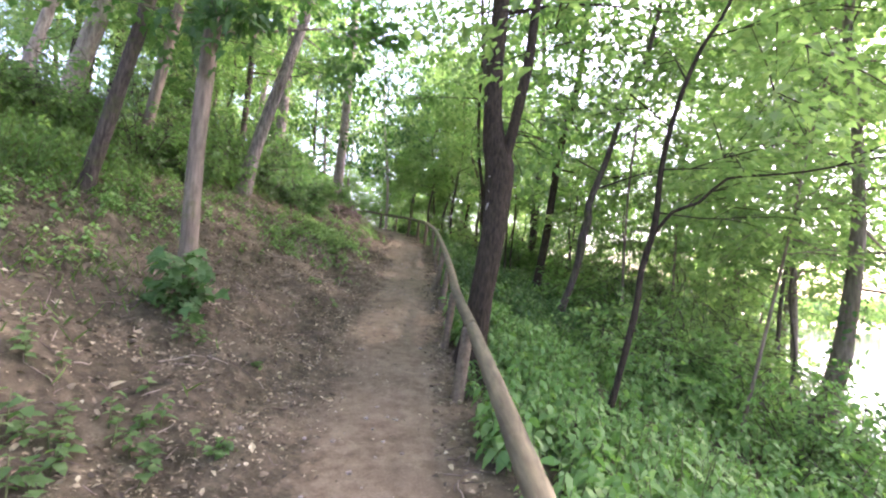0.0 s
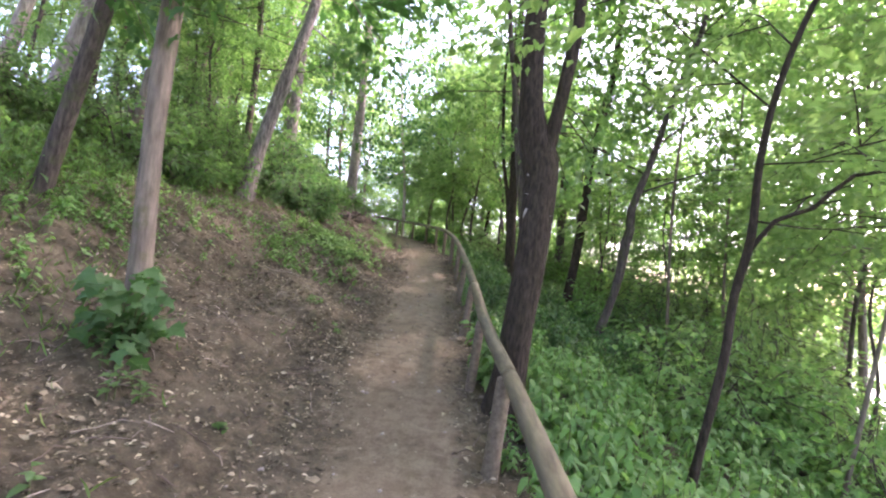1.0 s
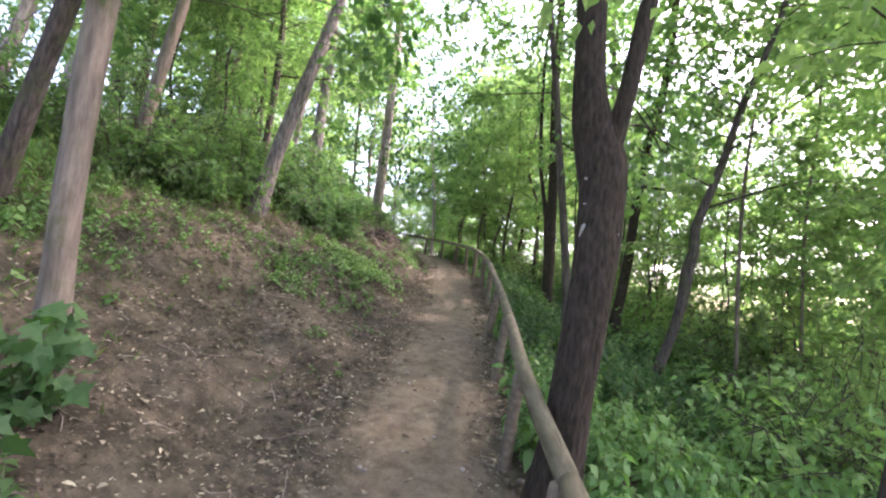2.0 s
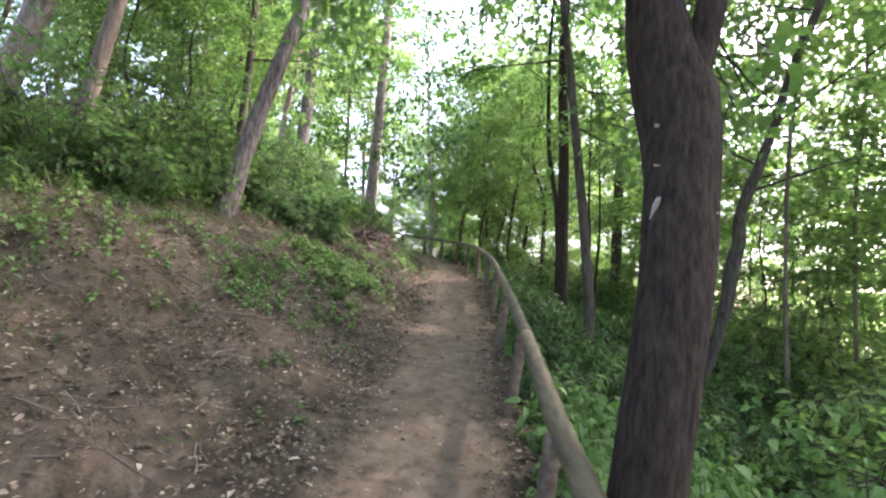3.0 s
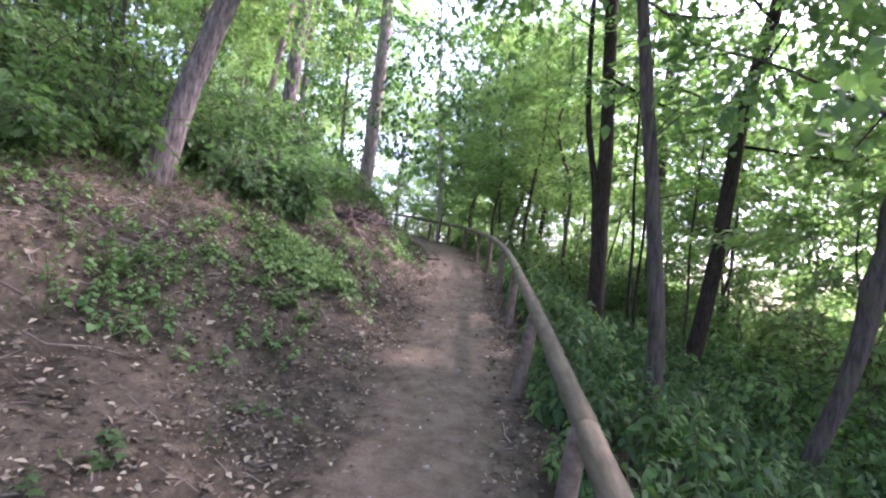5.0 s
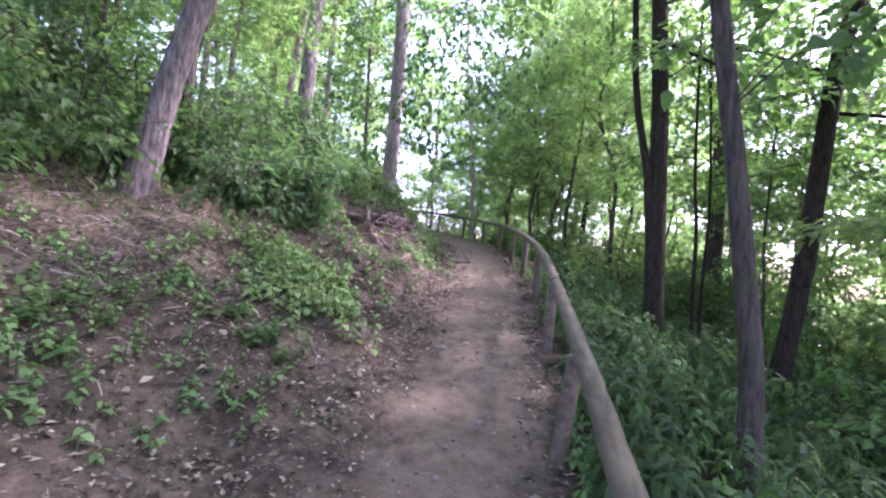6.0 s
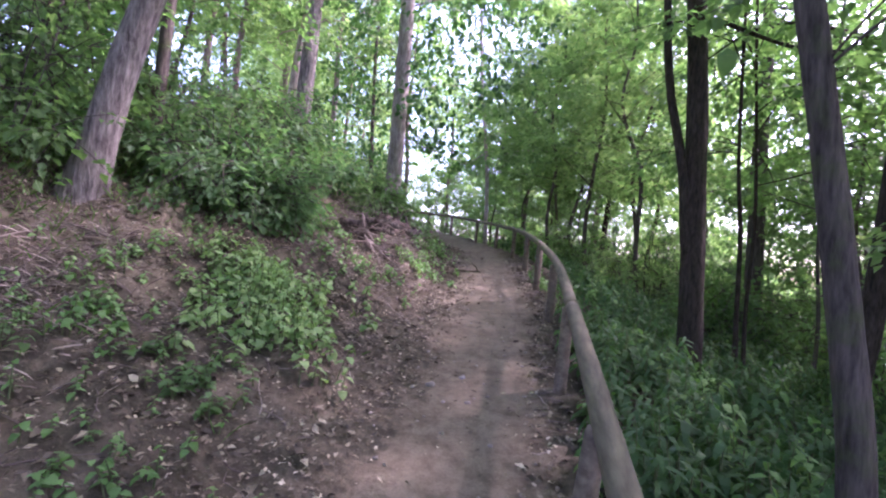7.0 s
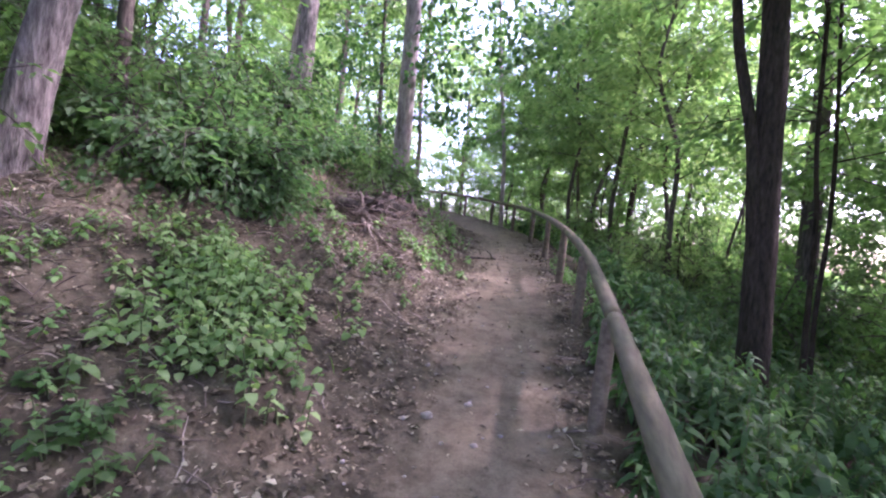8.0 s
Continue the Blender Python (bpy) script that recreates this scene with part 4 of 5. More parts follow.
def bank_plants():
    rng = np.random.default_rng(9)
    for px, py, spread, count, size, height in PATCHES:
        root = new("herb_patch", None)
        root.location = (px, py, gz(px, py))
        tagged(root, "low patch of fresh green herbs on the bank", "plant", "herb patches on the bank")
        g, s = Mesh(), Mesh()
        for k in range(count):
            dx, dy = rng.normal(0, spread, 2)
            base = np.array([dx, dy, gz(px + dx, py + dy) - root.location[2]])
            herb_plant(g, s, rng, base, height * rng.uniform(0.5, 1.3), int(rng.integers(5, 9)), size * rng.uniform(0.8, 1.2), rng.normal(0, 0.05, 2), 0.72, 0.4)
        tagged(part("stalk", s, STEM, root), kind="stuff")
        # the main patch takes the leaf with sunlight put into its colour
        part("foliage", g, LEAF_SUNLIT if size > 0.1 else LEAF_HERB, root, smooth=False)
    # grass and low herbs higher on the bank
    g = Mesh()
    n = 26000
    y = rng.uniform(1, 24, n)
    d = -rng.uniform(1.0, 9.5, n)
    keep = rng.random(n) < np.clip((-d - 2.0) / 2.6, 0.03, 1) * np.array([0.35 + 1.1 * max(0, noise.noise(Vector((a * 0.6, b * 0.6, 9))) + 0.25) for a, b in zip(d, y)])
    y, d = y[keep], d[keep]
    x = path_x(y) + d
    n = len(x)
    pos = np.stack([x, y, ground_z(x, y) - 0.01], 1)
    az = rng.uniform(0, 6.28, n)
    for rep in range(2):
        along = np.stack([np.cos(az + rep * 2.1) * 0.7, np.sin(az + rep * 2.1) * 0.7, rng.uniform(0.5, 1.4, n)], 1)
        L = rng.uniform(0.07, 0.2, n)
        leaves(g, pos + rng.normal(0, 0.03, (n, 3)) * [1, 1, 0], along, np.stack([-np.sin(az), np.cos(az), np.full(n, 0.6)], 1), L, rng.uniform(0.006, 0.018, n), "bent")
    # taller soft grass on the brow of the hill
    n = 24000
    y = rng.uniform(2, 15, n)
    d = -rng.uniform(4.3, 11, n)
    keep = rng.random(n) < np.clip((-d - 4.2) / 1.2, 0.1, 1) * np.clip(0.55 + 0.8 * clods(d, y, 1.3, 7), 0.08, 1)
    y, d = y[keep], d[keep]
    x = path_x(y) + d
    n = len(x)
    pos = np.stack([x, y, ground_z(x, y) - 0.01], 1)
    az = rng.uniform(0, 6.28, n)
    L = rng.uniform(0.18, 0.5, n)
    leaves(g, pos, np.stack([np.cos(az) * 0.5, np.sin(az) * 0.5, rng.uniform(0.7, 1.4, n)], 1), np.stack([-np.sin(az), np.cos(az), np.full(n, 0.5)], 1), L, rng.uniform(0.008, 0.02, n), "bent")
    w, ws = Mesh(), Mesh()
    made = 0
    while made < 1700:
        y1 = rng.uniform(2.5, 18)
        d1 = -3.6 - rng.gamma(2.2, 1.3)
        x1 = float(path_x(y1)) + d1
        thick = noise.noise(Vector((x1 * 0.45, y1 * 0.45, 5))) + 0.35 - 0.5 * np.clip((d1 + 5.2) / 1.6, 0, 1)
        if d1 < -11 or rng.random() > thick * 1.6 + 0.08:
            continue
        herb_plant(w, ws, rng, np.array([x1, y1, gz(x1, y1)]), rng.uniform(0.2, 0.65), int(rng.integers(9, 14)), rng.uniform(0.1, 0.2), rng.normal(0, 0.1, 2), 0.35, 0.8)
        made += 1
    tagged(part("weeds", w, LEAF_MID, smooth=False), "tall green weeds covering the hilltop", "weeds", kind="stuff")
    tagged(part("weed_stalks", ws, STEM), "thin green stalks of the hilltop weeds", "weeds", kind="stuff")
    tagged(part("grass", g, GRASS, smooth=False), "sparse grass and weeds on the upper bank", "grass", kind="stuff")


bank_plants()


def one_leaf(name, shape, material, broad):
    g = Mesh()
    leaves(g, np.zeros((1, 3)), np.array([[1.0, 0, 0]]), np.array([[0, 0, 1.0]]), np.array([1.0]), np.array([broad]), shape)
    return g.mesh(name, material, False)


def leaf_part(parent, mesh, pos, along, up, size):
    """One leaf as an object of its own, set on its stem."""
    a = Vector(along).normalized()
    s = Vector(up).cross(a).normalized()
    n = a.cross(s)
    ob = new("leaf", mesh)
    ob.parent = parent
    ob.matrix_basis = Matrix.Translation(Vector(pos)) @ Matrix((a, s, n)).transposed().to_4x4() @ Matrix.Scale(size, 4)


OVAL_LEAF = one_leaf("oval_leaf", "bent", LEAF_MID, 0.66)
MAPLE_LEAF = one_leaf("maple_leaf", "maple", LEAF_DARK, 1.0)
LOBED_LEAF = one_leaf("lobed_leaf", "maple", LEAF_MID, 0.95)


def single_herb(x, y, height, count, size, seed):
    rng = np.random.default_rng(seed)
    root = new("young_herb", None)
    root.location = (x, y, gz(x, y) - 0.01)
    root.rotation_euler = (0, 0, rng.uniform(0, 6.28))
    tagged(root, "small upright herb with broad green leaves", "plant", "young herbs on bare soil")
    top = np.array([rng.normal(0, 0.04), rng.normal(0, 0.04), height])
    g = Mesh()
    tube(g, [(0, 0, -0.04), top * [0.4, 0.4, 0.55], top], [0.006, 0.005, 0.003], 5)
    stem = part("stem", g, STEM, root)
    for k in range(count):
        u = 0.35 + 0.65 * k / max(1, count - 1)
        az = k * 2.4 + rng.uniform(-0.3, 0.3)
        leaf_part(stem, LOBED_LEAF if seed % 3 else OVAL_LEAF, top * u, (math.cos(az), math.sin(az), rng.uniform(-0.25, 0.2)), (rng.normal(0, 0.2), rng.normal(0, 0.2), 1), size * rng.uniform(0.75, 1.15) * (1.15 - 0.4 * u))


def young_herbs():
    rng = np.random.default_rng(19)
    k = 0
    for px, py, spread, count, size, height in [(-2.1, 2.6, 0.22, 14, 0.095, 0.24), (-1.75, 3.0, 0.1, 9, 0.1, 0.2), (-2.5, 2.95, 0.3, 13, 0.09, 0.2), (-1.35, 3.1, 0.08, 3, 0.1, 0.12), (-2.3, 4.35, 0.1, 6, 0.09, 0.22), (-1.75, 4.7, 0.05, 3, 0.07, 0.08),
                                                 (-1.75, 8.9, 0.15, 5, 0.06, 0.1), (-1.9, 7.3, 0.2, 5, 0.06, 0.1), (-2.2, 9.9, 0.3, 5, 0.055, 0.1), (-3.0, 9.6, 0.3, 5, 0.06, 0.12), (-2.16, 7.95, 0.06, 4, 0.07, 0.1), (-2.4, 10.4, 0.14, 12, 0.08, 0.14), (-2.6, 10.45, 0.18, 12, 0.085, 0.16), (-3.25, 9.5, 0.2, 14, 0.085, 0.2), (-3.3, 9.9, 0.25, 12, 0.075, 0.16)]:
        for q in range(count):
            single_herb(px + rng.normal(0, spread), py + rng.normal(0, spread), height * rng.uniform(0.6, 1.25), int(rng.integers(5, 9)), size * rng.uniform(0.85, 1.2), 500 + k)
            k += 1


young_herbs()


def seedling():
    """The broad-leaved seedling round the foot of the bank tree."""
    rng = np.random.default_rng(31)
    x0, y0 = -2.6, 4.78
    root = new("maple_seedling", None)
    root.location = (x0, y0, gz(x0, y0))
    tagged(root, "dark green maple seedling at foot of tree", "plant")
    for k in range(11):
        s = Mesh()
        az = k * 0.6 + rng.uniform(-0.2, 0.2)
        out = rng.uniform(0.14, 0.36)
        tip = np.array([math.cos(az) * out, math.sin(az) * out - 0.1, rng.uniform(0.12, 0.8) * (1.15 - 1.2 * out)])
        tube(s, [np.zeros(3), tip * [0.4, 0.4, 0.75], tip], [0.008, 0.006, 0.004], 5)
        stem = part("stem", s, STEM, root)
        for q in range(14):
            a2 = rng.uniform(0, 6.28)
            leaf_part(stem, MAPLE_LEAF, tip * rng.uniform(0.35, 1.1) + rng.normal(0, 0.055, 3), (math.cos(a2), math.sin(a2) - 0.3, rng.uniform(-0.9, 0.1)), rng.normal(0, 0.45, 3) + [0, -0.6, 1], rng.uniform(0.1, 0.18))


seedling()


def shrub(label, x, y, spread, height, count, leaf, size, seed, group="shrubs on the bank"):
    rng = np.random.default_rng(seed)
    root = new("shrub", None)
    root.location = (x, y, gz(x, y) - 0.03)
    tagged(root, label, "shrub", group)
    g, tw = Mesh(), Mesh()
    for k in range(count):
        az, s = rng.uniform(0, 6.28), Mesh()
        out = spread * math.sqrt(rng.random())
        end = np.array([math.cos(az) * out, math.sin(az) * out, height * rng.uniform(0.35, 1.0) * (1.1 - 0.35 * out / spread)])
        end[2] += gz(x + end[0], y + end[1]) - root.location[2]
        crown_on(rng, g, s, tw, np.array([end[0] * 0.15, end[1] * 0.15, 0.0]), end, 0.014, 9, 0.55, size, droop=0.4)
        part("branch", s, BARK_DARK, root)
    tagged(part("fine_branching", tw, BARK_DARK, root), kind="stuff")
    part("foliage", g, leaf, root, smooth=False)


DARK_SHRUB = "dense dark green shrub on the bank"
for k, (x, y, sp, h, c, leaf) in enumerate([(-5.3, 13.2, 1.0, 1.5, 20, LEAF_SHRUB), (-5.0, 14.3, 1.0, 1.5, 18, LEAF_SHRUB), (-4.35, 13.1, 0.7, 1.0, 14, LEAF_SHRUB), (-4.75, 12.6, 0.7, 1.1, 12, LEAF_SHRUB), (-5.3, 16.0, 0.9, 1.4, 16, LEAF_SHRUB), (-4.0, 17.0, 0.5, 0.8, 9, LEAF_MID), (-4.6, 17.5, 0.6, 1.0, 11, LEAF_MID),
                                            (-6.2, 9.3, 1.3, 1.7, 20, LEAF_MID), (-7.4, 10.8, 1.4, 2.2, 20, LEAF_LIGHT), (-6.7, 14.0, 1.4, 2.8, 24, LEAF_MID), (-7.2, 12.2, 1.4, 2.8, 22, LEAF_MID), (-6.0, 15.4, 1.1, 2.2, 16, LEAF_SHRUB), (-8.6, 7.2, 1.3, 1.4, 14, LEAF_LIGHT), (-5.6, 14.9, 1.2, 2.0, 20, LEAF_MID), (-7.6, 8.3, 1.3, 1.7, 16, LEAF_MID),
                                            (-5.9, 11.3, 1.0, 1.7, 16, LEAF_MID), (-6.6, 16.8, 1.3, 2.0, 18, LEAF_MID), (-5.6, 19.6, 0.9, 1.3, 12, LEAF_LIGHT), (-4.45, 13.7, 0.5, 0.85, 12, LEAF_SHRUB), (-5.6, 9.9, 0.8, 0.9, 14, LEAF_MID), (-6.1, 10.3, 0.7, 0.8, 12, LEAF_SHRUB)]):
    shrub(DARK_SHRUB if leaf is LEAF_SHRUB else "leafy green shrub on the bank", x, y, sp, h, c, leaf, 0.1, 100 + k)
for k, (x, y, sp, h, c, leaf) in enumerate([(3.5, 8.0, 1.0, 1.5, 18, LEAF_HERB), (4.7, 9.0, 1.2, 2.0, 20, LEAF_LIGHT), (5.6, 7.2, 1.1, 1.8, 18, LEAF_HERB), (3.4, 12.4, 0.9, 1.2, 14, LEAF_HERB), (4.0, 8.4, 1.1, 1.1, 16, LEAF_HERB), (5.2, 10.4, 1.3, 1.5, 18, LEAF_MID), (6.4, 8.0, 1.4, 1.3, 16, LEAF_HERB), (4.6, 12.6, 1.2, 1.4, 18, LEAF_MID), (6.6, 12.0, 1.4, 1.7, 18, LEAF_LIGHT), (4.2, 15.4, 1.3, 1.5, 18, LEAF_HERB),
                                            (6.0, 15.0, 1.4, 1.6, 18, LEAF_MID), (2.6, 17.4, 1.1, 1.5, 18, LEAF_MID), (5.2, 18.0, 1.5, 2.4, 24, LEAF_MID), (3.9, 18.9, 1.2, 2.2, 22, LEAF_MID), (1.5, 19.6, 1.0, 1.7, 18, LEAF_LIGHT), (7.6, 14.2, 1.5, 1.9, 18, LEAF_LIGHT), (2.4, 20.8, 1.3, 2.4, 24, LEAF_MID), (5.4, 5.6, 1.1, 0.9, 14, LEAF_HERB),
                                            (7.0, 17.5, 1.6, 1.9, 18, LEAF_MID), (0.6, 22.0, 1.2, 2.3, 24, LEAF_MID), (-0.4, 24.5, 1.2, 2.0, 20, LEAF_LIGHT), (3.6, 22.5, 1.5, 2.6, 26, LEAF_MID), (8.0, 6.2, 1.2, 1.0, 12, LEAF_LIGHT), (8.4, 10.4, 1.3, 1.3, 12, LEAF_LIGHT), (2.9, 24.0, 1.5, 2.0, 18, LEAF_LIGHT), (5.2, 21.6, 1.5, 2.0, 18, LEAF_LIGHT), (1.2, 25.6, 1.3, 1.8, 16, LEAF_LIGHT)]):
    shrub("leafy green bush in the undergrowth below rail", x, y, sp, h, c, leaf, 0.11, 140 + k, "bushes below the rail")

far_bush = [o for o in scene.objects if o.get("group") == "bushes below the rail" and any(c.name.startswith("foliage") and c.data.materials[0] is LEAF_LIGHT for c in o.children)]
for k, (x, y, q) in enumerate([(-0.9, 27.0, 1.2), (1.4, 26.4, 1.2), (3.6, 27.5, 1.3), (6.0, 25.0, 1.3), (-2.9, 30.5, 1.4), (-5.6, 34.0, 1.6), (-8.6, 37.0, 1.8), (4.6, 31.0, 1.5), (-12.5, 36.0, 1.8),
                               (-7.6, 23.6, 1.3), (-9.6, 27.0, 1.5), (-11.0, 31.0, 1.7), (-16.0, 33.0, 1.8), (2.6, 36.0, 1.8), (-1.8, 36.0, 1.9), (4.0, 34.0, 1.6), (7.0, 31.0, 1.5), (10.0, 33.0, 1.7), (6.5, 38.0, 1.9), (9.0, 15.2, 1.3), (9.6, 18.0, 1.4), (10.0, 21.0, 1.5), (10.6, 27.5, 1.7), (7.5, 12.4, 1.7), (8.0, 15.8, 1.8), (6.3, 17.2, 1.6), (9.7, 15.6, 1.7), (8.8, 20.0, 1.8), (5.9, 14.0, 1.4)]):
    ob = copy_thing(far_bush[k * 5 % len(far_bush)], pose(x, y, gz(x, y) - 0.05, 0, 0, k * 77))
    ob.scale = (q, q, q)
    tagged(ob, "leafy bush further along the path", group="bushes further along")

# ---- forest floor ----


def litter():
    rng = np.random.default_rng(4)
    g = Mesh()
    n = 215000
    y = rng.uniform(-3.5, 21, n)
    d = rng.uniform(-7.0, 1.3, n)
    w = np.clip((np.abs(d - 0.05) - 0.28) / 0.55, 0.05, 1) * np.where(d > 0.3, 0.55, 1.0) * np.where(d < -3.4, 0.95, 1.0)
    clump = np.array([0.45 + 0.9 * noise.noise(Vector((a * 1.1, b * 1.1, 1))) for a, b in zip(d, y)])
    keep = rng.random(n) < w * np.clip(clump + np.interp(y, [4, 8], [0.15, 0.28]), 0.12, 1)
    y, d = y[keep], d[keep]
    x = path_x(y) + d
    n = len(x)
    pos = np.stack([x, y, ground_z(x, y) + rng.uniform(0.002, 0.018, n)], 1)
    az = rng.uniform(0, 6.28, n)
    L = (rng.gamma(4, 0.0066, n) + 0.008) * np.interp(y, [4, 11], [1.0, 1.15])
    leaves(g, pos, np.stack([np.cos(az), np.sin(az), rng.normal(0.05, 0.3, n)], 1), rng.normal(0, 0.35, (n, 3)) + [0.1, 0, 1], L, L * rng.uniform(0.35, 0.75, n), "blade")
    n = 9000
    y, d = rng.uniform(0.5, 19, n), -0.42 - rng.gamma(1.8, 1.1, n)
    edge = rng.random(n) < 0.14
    d = np.where(edge, rng.uniform(0.5, 0.85, n), d)
    x = path_x(y) + d
    pos = np.stack([x, y, ground_z(x, y) + rng.uniform(0.006, 0.022, n)], 1)
    az = rng.uniform(0, 6.28, n)
    L = 0.03 + rng.gamma(2.0, 0.009, n)
    leaves(g, pos, np.stack([np.cos(az), np.sin(az), rng.normal(0.15, 0.35, n)], 1), rng.normal(0, 0.45, (n, 3)) + [0.1, 0, 1], L, L * rng.uniform(0.4, 0.7, n), "bent")
    tagged(part("leaf_litter", g, LITTER, smooth=False), "dry brown leaf litter scattered over the bank", "leaf litter", kind="stuff")
    t = Mesh()
    for k in range(800):
        yy = rng.uniform(0.5, 19)
        dd = -0.55 - rng.gamma(2, 0.9) if k % 6 else 0.62 + 0.2 * rng.random()
        xx = float(path_x(yy)) + dd
        a, ln = rng.uniform(0, 3.14), 0.06 + rng.gamma(2, 0.06)
        p = [np.array([xx + math.cos(a) * ln * q, yy + math.sin(a) * ln * q, 0.0]) for q in (-0.5, -0.15, 0.2, 0.5)]
        p = [q + np.append(rng.normal(0, ln * 0.07, 2), 0) for q in p]
        for q in p:
            q[2] = gz(q[0], q[1]) + 0.008
        tube(t, p, [0.0055, 0.005, 0.004, 0.0025], 4, cap=False)
    tagged(part("twigs", t, TWIG), "thin dead twigs lying on the soil", "twigs", kind="stuff")
    s = Mesh()
    for k in range(260):
        yy = rng.uniform(0.5, 18)
        xx = float(path_x(yy)) + rng.normal(-0.1, 0.5)
        r = rng.gamma(3, 0.0035) + 0.004
        tube(s, [(xx, yy, gz(xx, yy) - r * 0.3), (xx, yy, gz(xx, yy) + r * 0.1), (xx + r * 0.2, yy, gz(xx, yy) + r * 0.5), (xx, yy, gz(xx, yy) + r * 0.75)], [r * 0.8, r, r * 0.7, r * 0.2], 6, 0.3, k)
    tagged(part("pebbles", s, STONE), "small pale pebbles on the earth path", "pebbles", kind="stuff")


litter()


def lying_branch(name, label, points, radius, material, twigs=0, seed=0, lift=0.02):
    rng = np.random.default_rng(seed)
    x0, y0 = points[0]
    root = new(name, None)
    root.location = (x0, y0, gz(x0, y0))
    tagged(root, label, "branch")
    org = np.array(root.location)
    line = [np.array([x, y, gz(x, y) + lift + radius * 0.5]) - org for x, y in points]
    a, b = smooth_line(line, np.linspace(radius, radius * 0.45, len(line)), 0.06)
    g = Mesh()
    tube(g, a, b, 9, 0.15, seed)
    part("stick", g, material, root)
    for k in range(twigs):
        i = rng.integers(0, len(a))
        h = Mesh()
        q = a[i] + np.array([rng.normal(0, 0.25), rng.normal(0, 0.25), abs(rng.normal(0.12, 0.12))])
        tube(h, [a[i], (a[i] + q) / 2 + rng.normal(0, 0.03, 3), q], [radius * 0.4, radius * 0.3, radius * 0.12], 5)
        part("side_twig", h, material, root)


lying_branch("path_stick", "short dark stick lying on the earth path", [(-2.4, 16.75), (-2.2, 16.86), (-1.9, 17.05)], 0.028, BARK_DARK, 1, seed=2, lift=0.0)
lying_branch("bare_stick", "bare pale stick lying on the bank", [(-3.75, 9.62), (-3.62, 9.85)], 0.014, WHITEBARK, seed=3)
lying_branch("fallen_log", "short dark rotten log on the bank edge", [(-3.75, 15.5), (-3.45, 15.75), (-3.2, 16.1), (-3.05, 16.4)], 0.13, BARK_DARK, 5, 5, 0.06)
lying_branch("fallen_log", "thin dark rotten log in the brushwood", [(-3.9, 14.9), (-3.5, 15.2), (-3.1, 15.3)], 0.07, BARK_DARK, 6, 6, 0.12)
for k in range(44):
    rg = np.random.default_rng(60 + k)
    bx, by, a = -3.3 + rg.normal(0, 0.38), 15.1 + rg.normal(0, 0.5), rg.uniform(0, 6.28)
    ln = rg.uniform(0.25, 0.75)
    bend = rg.normal(0, 0.12, 2)
    lying_branch("dead_branch", "grey dead branch in the brushwood heap", [(bx, by), (bx + math.cos(a) * ln * 0.5 + bend[0], by + math.sin(a) * ln * 0.5 + bend[1]), (bx + math.cos(a) * ln, by + math.sin(a) * ln)], rg.uniform(0.005, 0.013), [TWIG, BARK_DARK, TWIG][k % 3], 6, 60 + k, rg.uniform(-0.02, 0.3))


def root_plate(x, y):
    """Earth clod with torn roots left at the edge of the bank."""
    rng = np.random.default_rng(44)
    root = new("root_plate", None)
    root.location = (x, y, gz(x, y))
    tagged(root, "dark earth clod with torn roots on bank edge", "root plate")
    nu, nv = 22, 12
    v = []
    for i in range(nv):
        for j in range(nu):
            a, h = 6.2832 * j / nu, 1.5708 * i / (nv - 1)
            p = np.array([math.cos(a) * math.cos(h) * 0.42, math.sin(a) * math.cos(h) * 0.4, math.sin(h) * 0.38])
            p = p * (1 + 0.3 * noise.noise(Vector(p * 3.0) + Vector((3, 1, 7))) + 0.16 * noise.noise(Vector(p * 8.0)))
            p[2] += -0.12 + (gz(x + p[0], y + p[1]) - root.location[2]) * math.cos(h)
            v.append(p)
    i, j = np.meshgrid(np.arange(nv - 1), np.arange(nu), indexing="ij")
    i, j = i.ravel(), j.ravel()
    j2 = (j + 1) % nu
    g = Mesh()
    g.add(v, np.stack([i * nu + j, i * nu + j2, (i + 1) * nu + j2, (i + 1) * nu + j], 1))
    part("clod", g, ROOT, root)
    for k in range(26):
        q = v[int(rng.integers(0, nu * (nv - 2)))]
        out = unit(q * [1, 1, 0.6] + rng.normal(0, 0.25, 3))
        ln = rng.uniform(0.15, 0.5)
        h = Mesh()
        tube(h, [q - out * 0.06, q + out * ln * 0.5 + rng.normal(0, 0.05, 3), q + out * ln + rng.normal(0, 0.09, 3)], [0.014, 0.009, 0.004], 5)
        part("root", h, [ROOT, TWIG][k % 2], root)


root_plate(-3.45, 16.1)


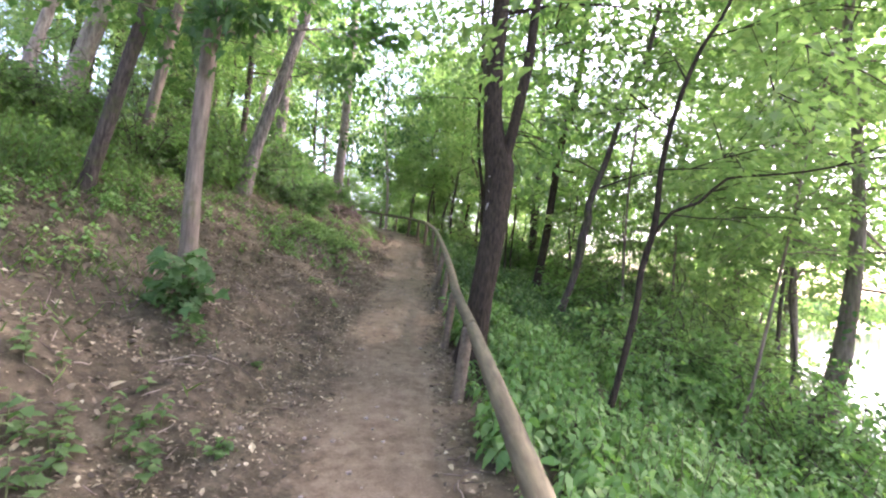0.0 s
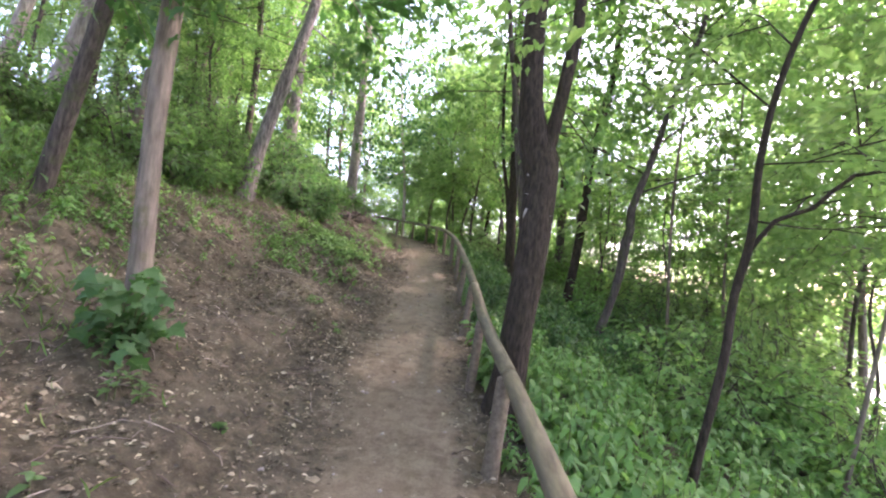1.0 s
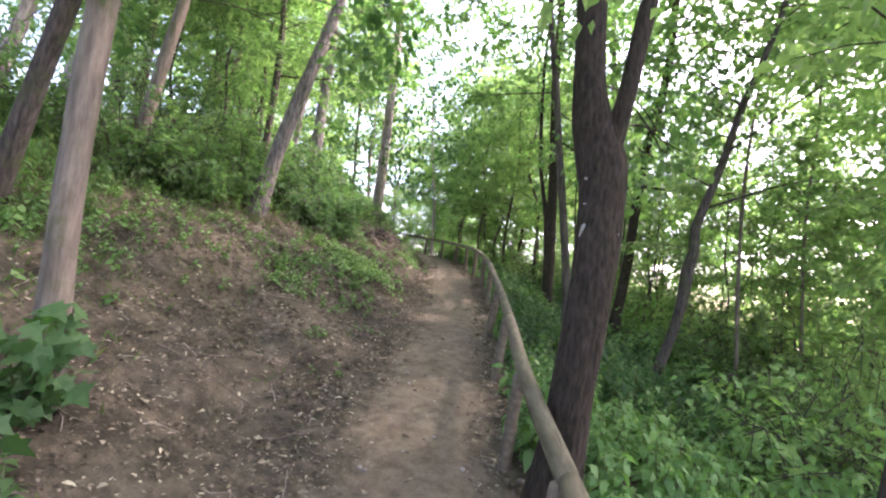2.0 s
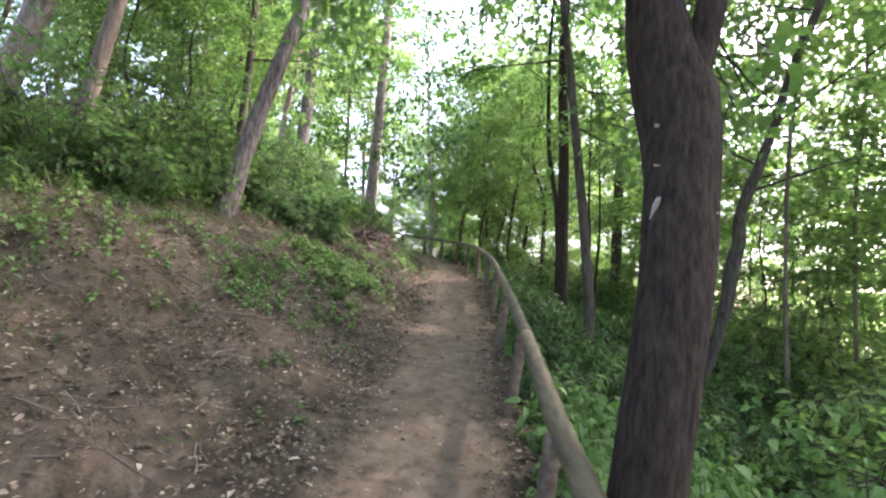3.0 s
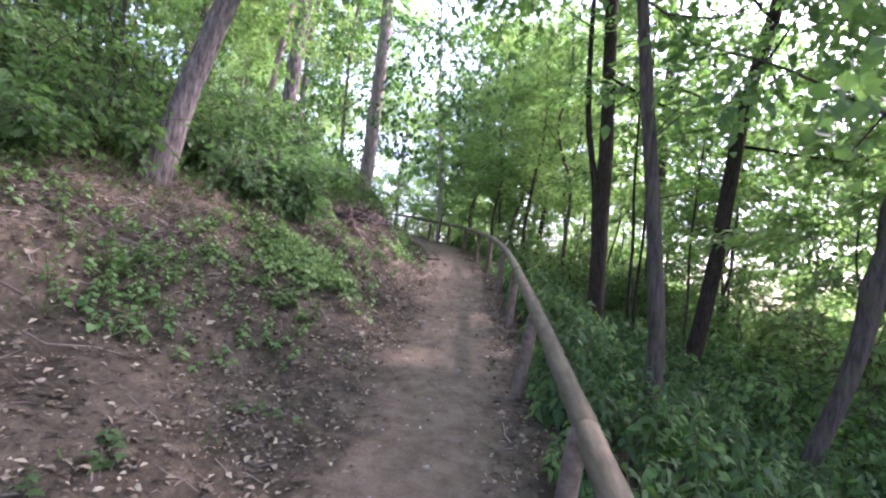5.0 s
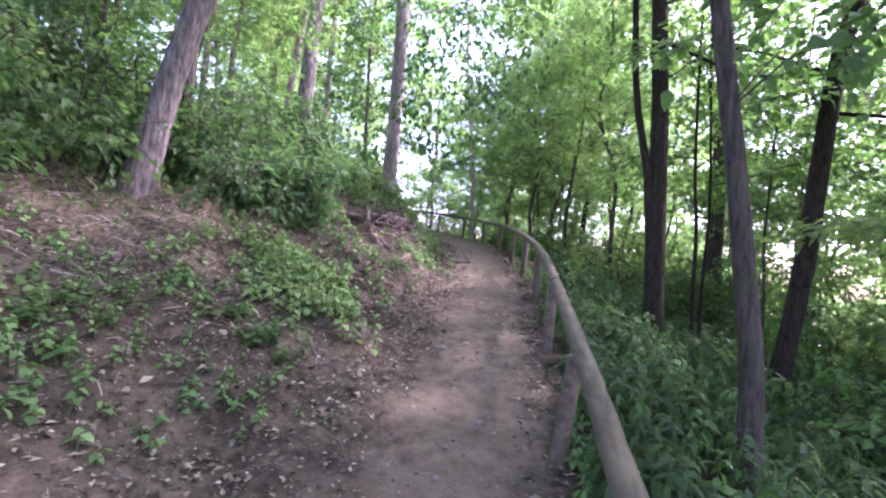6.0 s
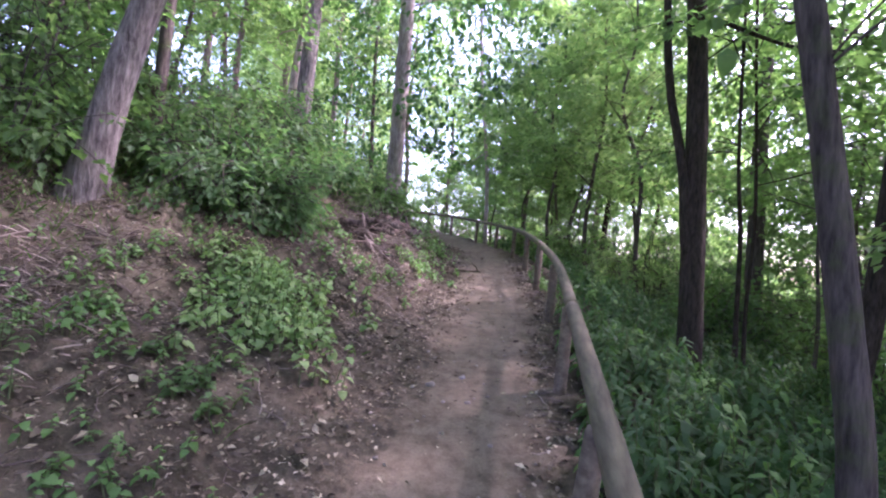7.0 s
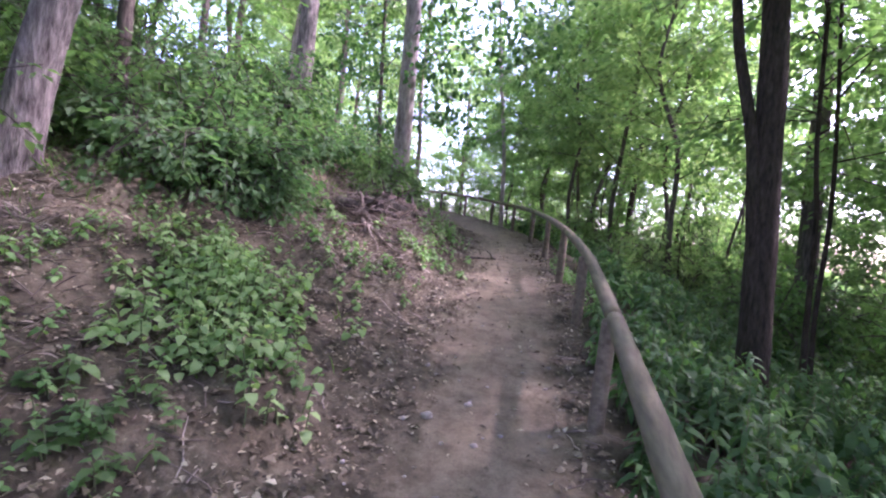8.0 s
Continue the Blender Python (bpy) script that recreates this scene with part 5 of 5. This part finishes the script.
def dead_stump(x, y, height, seed):
    """A broken bleached sapling stump with a few torn roots spread over the soil."""
    rng = np.random.default_rng(seed)
    root = new("dead_stump", None)
    root.location = (x, y, gz(x, y) - 0.03)
    tagged(root, "bleached broken stump with bare roots on bank", "stump", "stumps in the brushwood")
    g = Mesh()
    lean = rng.normal(0, 0.06, 2)
    tube(g, [(0, 0, -0.05), (lean[0] * 0.4, lean[1] * 0.4, height * 0.4), (lean[0], lean[1], height * 0.85), (lean[0] * 1.3, lean[1] * 1.3, height)], [0.045, 0.034, 0.028, 0.008], 9, 0.25, seed)
    part("stem", g, TWIG, root)
    for k in range(7):
        az = k * 0.9 + rng.uniform(-0.3, 0.3)
        ln = rng.uniform(0.3, 0.75)
        pts = []
        for q in (0.02, 0.35, 0.7, 1.0):
            px, py = math.cos(az + q * rng.normal(0, 0.4)) * ln * q, math.sin(az) * ln * q
            pts.append((px, py, gz(x + px, y + py) - root.location[2] + 0.1 * (1 - q) + 0.012))
        line, rad = smooth_line(pts, [0.022, 0.016, 0.011, 0.005], 0.06)
        h = Mesh()
        tube(h, line, rad, 6, 0.2, seed + k)
        part("root", h, [TWIG, ROOT][k % 2], root)


dead_stump(-3.55, 15.1, 0.42, 801)
dead_stump(-3.3, 14.75, 0.22, 802)
dead_stump(-3.75, 15.6, 0.3, 803)
for k in range(18):
    rg = np.random.default_rng(90 + k)
    bx, by, a = -4.9 + rg.uniform(-1.2, 1.0), 9.8 + rg.uniform(-1.6, 1.4), rg.uniform(0, 3.1)
    ln = rg.uniform(0.3, 0.95)
    lying_branch("dead_branch", "grey dead branch lying on the leafy bank", [(bx, by), (bx + math.cos(a) * ln * 0.5, by + math.sin(a) * ln * 0.5), (bx + math.cos(a) * ln, by + math.sin(a) * ln)], rg.uniform(0.006, 0.014), TWIG, 2, 90 + k, 0.01)


def dry_grass():
    """Bleached grass and stalks between the herbs round the flared tree."""
    rng = np.random.default_rng(71)
    g = Mesh()
    n = 2400
    pick = rng.integers(0, 5, n)
    cx, cy = np.array([-4.3, -3.7, -3.2, -2.7, -4.6])[pick], np.array([10.9, 10.2, 13.6, 14.6, 9.4])[pick]
    x, y = cx + rng.normal(0, 0.45, n), cy + rng.normal(0, 0.45, n)
    az = rng.uniform(0, 6.28, n)
    pos = np.stack([x, y, ground_z(x, y)], 1)
    L = rng.uniform(0.06, 0.26, n)
    leaves(g, pos, np.stack([np.cos(az), np.sin(az), rng.uniform(0.05, 0.9, n)], 1), np.stack([-np.sin(az), np.cos(az), np.full(n, 0.7)], 1), L, rng.uniform(0.005, 0.013, n), "bent")
    tagged(part("dry_grass", g, TWIG, smooth=False), "bleached dry grass and stalks on the bank", "dry grass", kind="stuff")


dry_grass()

# ---- the lake below and the far shore ----
g = Mesh()
g.add([(4, -30, -3.4), (320, -30, -3.4), (320, 320, -3.4), (4, 320, -3.4)], np.array([[0, 1, 2, 3]]))
tagged(part("lake", g, WATER), "pale lake water shining between the trees", "lake", kind="structure")


def far_shore():
    rng = np.random.default_rng(15)
    g = Mesh()
    n = 18000
    a = rng.uniform(-0.3, 1.75, n)
    r = 150 + rng.uniform(0, 30, n)
    h = (8 + 3 * np.sin(a * 9) + 2 * np.sin(a * 23 + 1)) * np.sqrt(rng.random(n))
    pos = np.stack([np.sin(a) * r, np.cos(a) * r, -3 + h], 1)
    L = rng.uniform(1.0, 2.2, n)
    leaves(g, pos, rng.normal(0, 1, (n, 3)), rng.normal(0, 1, (n, 3)), L, L * 0.8)
    tagged(part("far_woods", g, LEAF_LIGHT, smooth=False), "pale green woods along the far shore", "woods", kind="stuff")


far_shore()


def ivy():
    """Ivy up the lower trunk of the lakeside tree."""
    rng = np.random.default_rng(51)
    root = new("ivy", None)
    root.location = (7.28, 8.96, gz(7.28, 8.96))
    tagged(root, "dark ivy climbing the lower trunk of tree", "plant")
    g, n = Mesh(), 260
    h = rng.uniform(0, 2.9, n)
    az = rng.uniform(0, 6.28, n)
    r = 0.19 - 0.012 * h + rng.uniform(0, 0.06, n)
    cx, cy = 0.11 * h, -0.085 * h
    out = np.stack([np.cos(az), np.sin(az), np.zeros(n)], 1)
    L = rng.uniform(0.06, 0.11, n)
    leaves(g, np.stack([cx + out[:, 0] * r, cy + out[:, 1] * r, h], 1), out * 0.5 + rng.normal(0, 0.3, (n, 3)) + [0, 0, -0.8], out + rng.normal(0, 0.2, (n, 3)), L, L * 0.9, "blade")
    part("foliage", g, LEAF_DARK, root, smooth=False)
    for k in range(3):
        s = Mesh()
        line = [np.array([0.11 * a + 0.18 * math.cos(k * 2.1 + a * 0.5), -0.085 * a + 0.18 * math.sin(k * 2.1 + a * 0.5), a]) for a in np.linspace(-0.1, 2.7, 9)]
        tube(s, line, np.linspace(0.014, 0.006, 9), 5)
        part("stem", s, TWIG, root)


ivy()


def bark_scars():
    """Pale bare patches where bark has come off the forked tree."""
    org = np.array(forked.location)
    for k, (x, y, z, w, h) in enumerate([(0.43, 5.77, 2.56, 0.013, 0.055), (0.43, 5.76, 2.95, 0.006, 0.009), (0.43, 5.76, 2.76, 0.012, 0.004), (0.72, 5.73, 2.55, 0.009, 0.01)]):
        g = Mesh()
        ang = np.linspace(0, 2 * np.pi, 12, endpoint=False)
        side = unit(np.array([-(y - 5.87), x - 0.588, 0]))
        out = unit(np.array([x - 0.588, y - 5.87, 0]))
        c = np.array([0.588 + 0.04 * (z - 2.56), 5.87 + 0.16 * (z - 2.56), z]) + out * (0.16 + 0.05 * (z - 2.56)) - org
        rim = [c + side * math.cos(a) * w * (1 + 0.35 * math.sin(3 * a + k) + 0.2 * math.sin(7 * a)) + np.array([0, 0, math.sin(a) * h]) + side * math.sin(a) * h * 0.3 - out * 0.02 for a in ang]
        top = [c + side * math.cos(a) * w * (0.7 + 0.3 * math.sin(3 * a + k)) + np.array([0, 0, math.sin(a) * h * 0.85]) + side * math.sin(a) * h * 0.3 + out * 0.004 for a in ang]
        i = np.arange(12)
        g.add(rim + top, [np.stack([i, (i + 1) % 12, (i + 1) % 12 + 12, i + 12], 1), (i + 12)[None]])
        part("bare_patch", g, WHITEBARK, forked, "pale bare wood patch")


bark_scars()
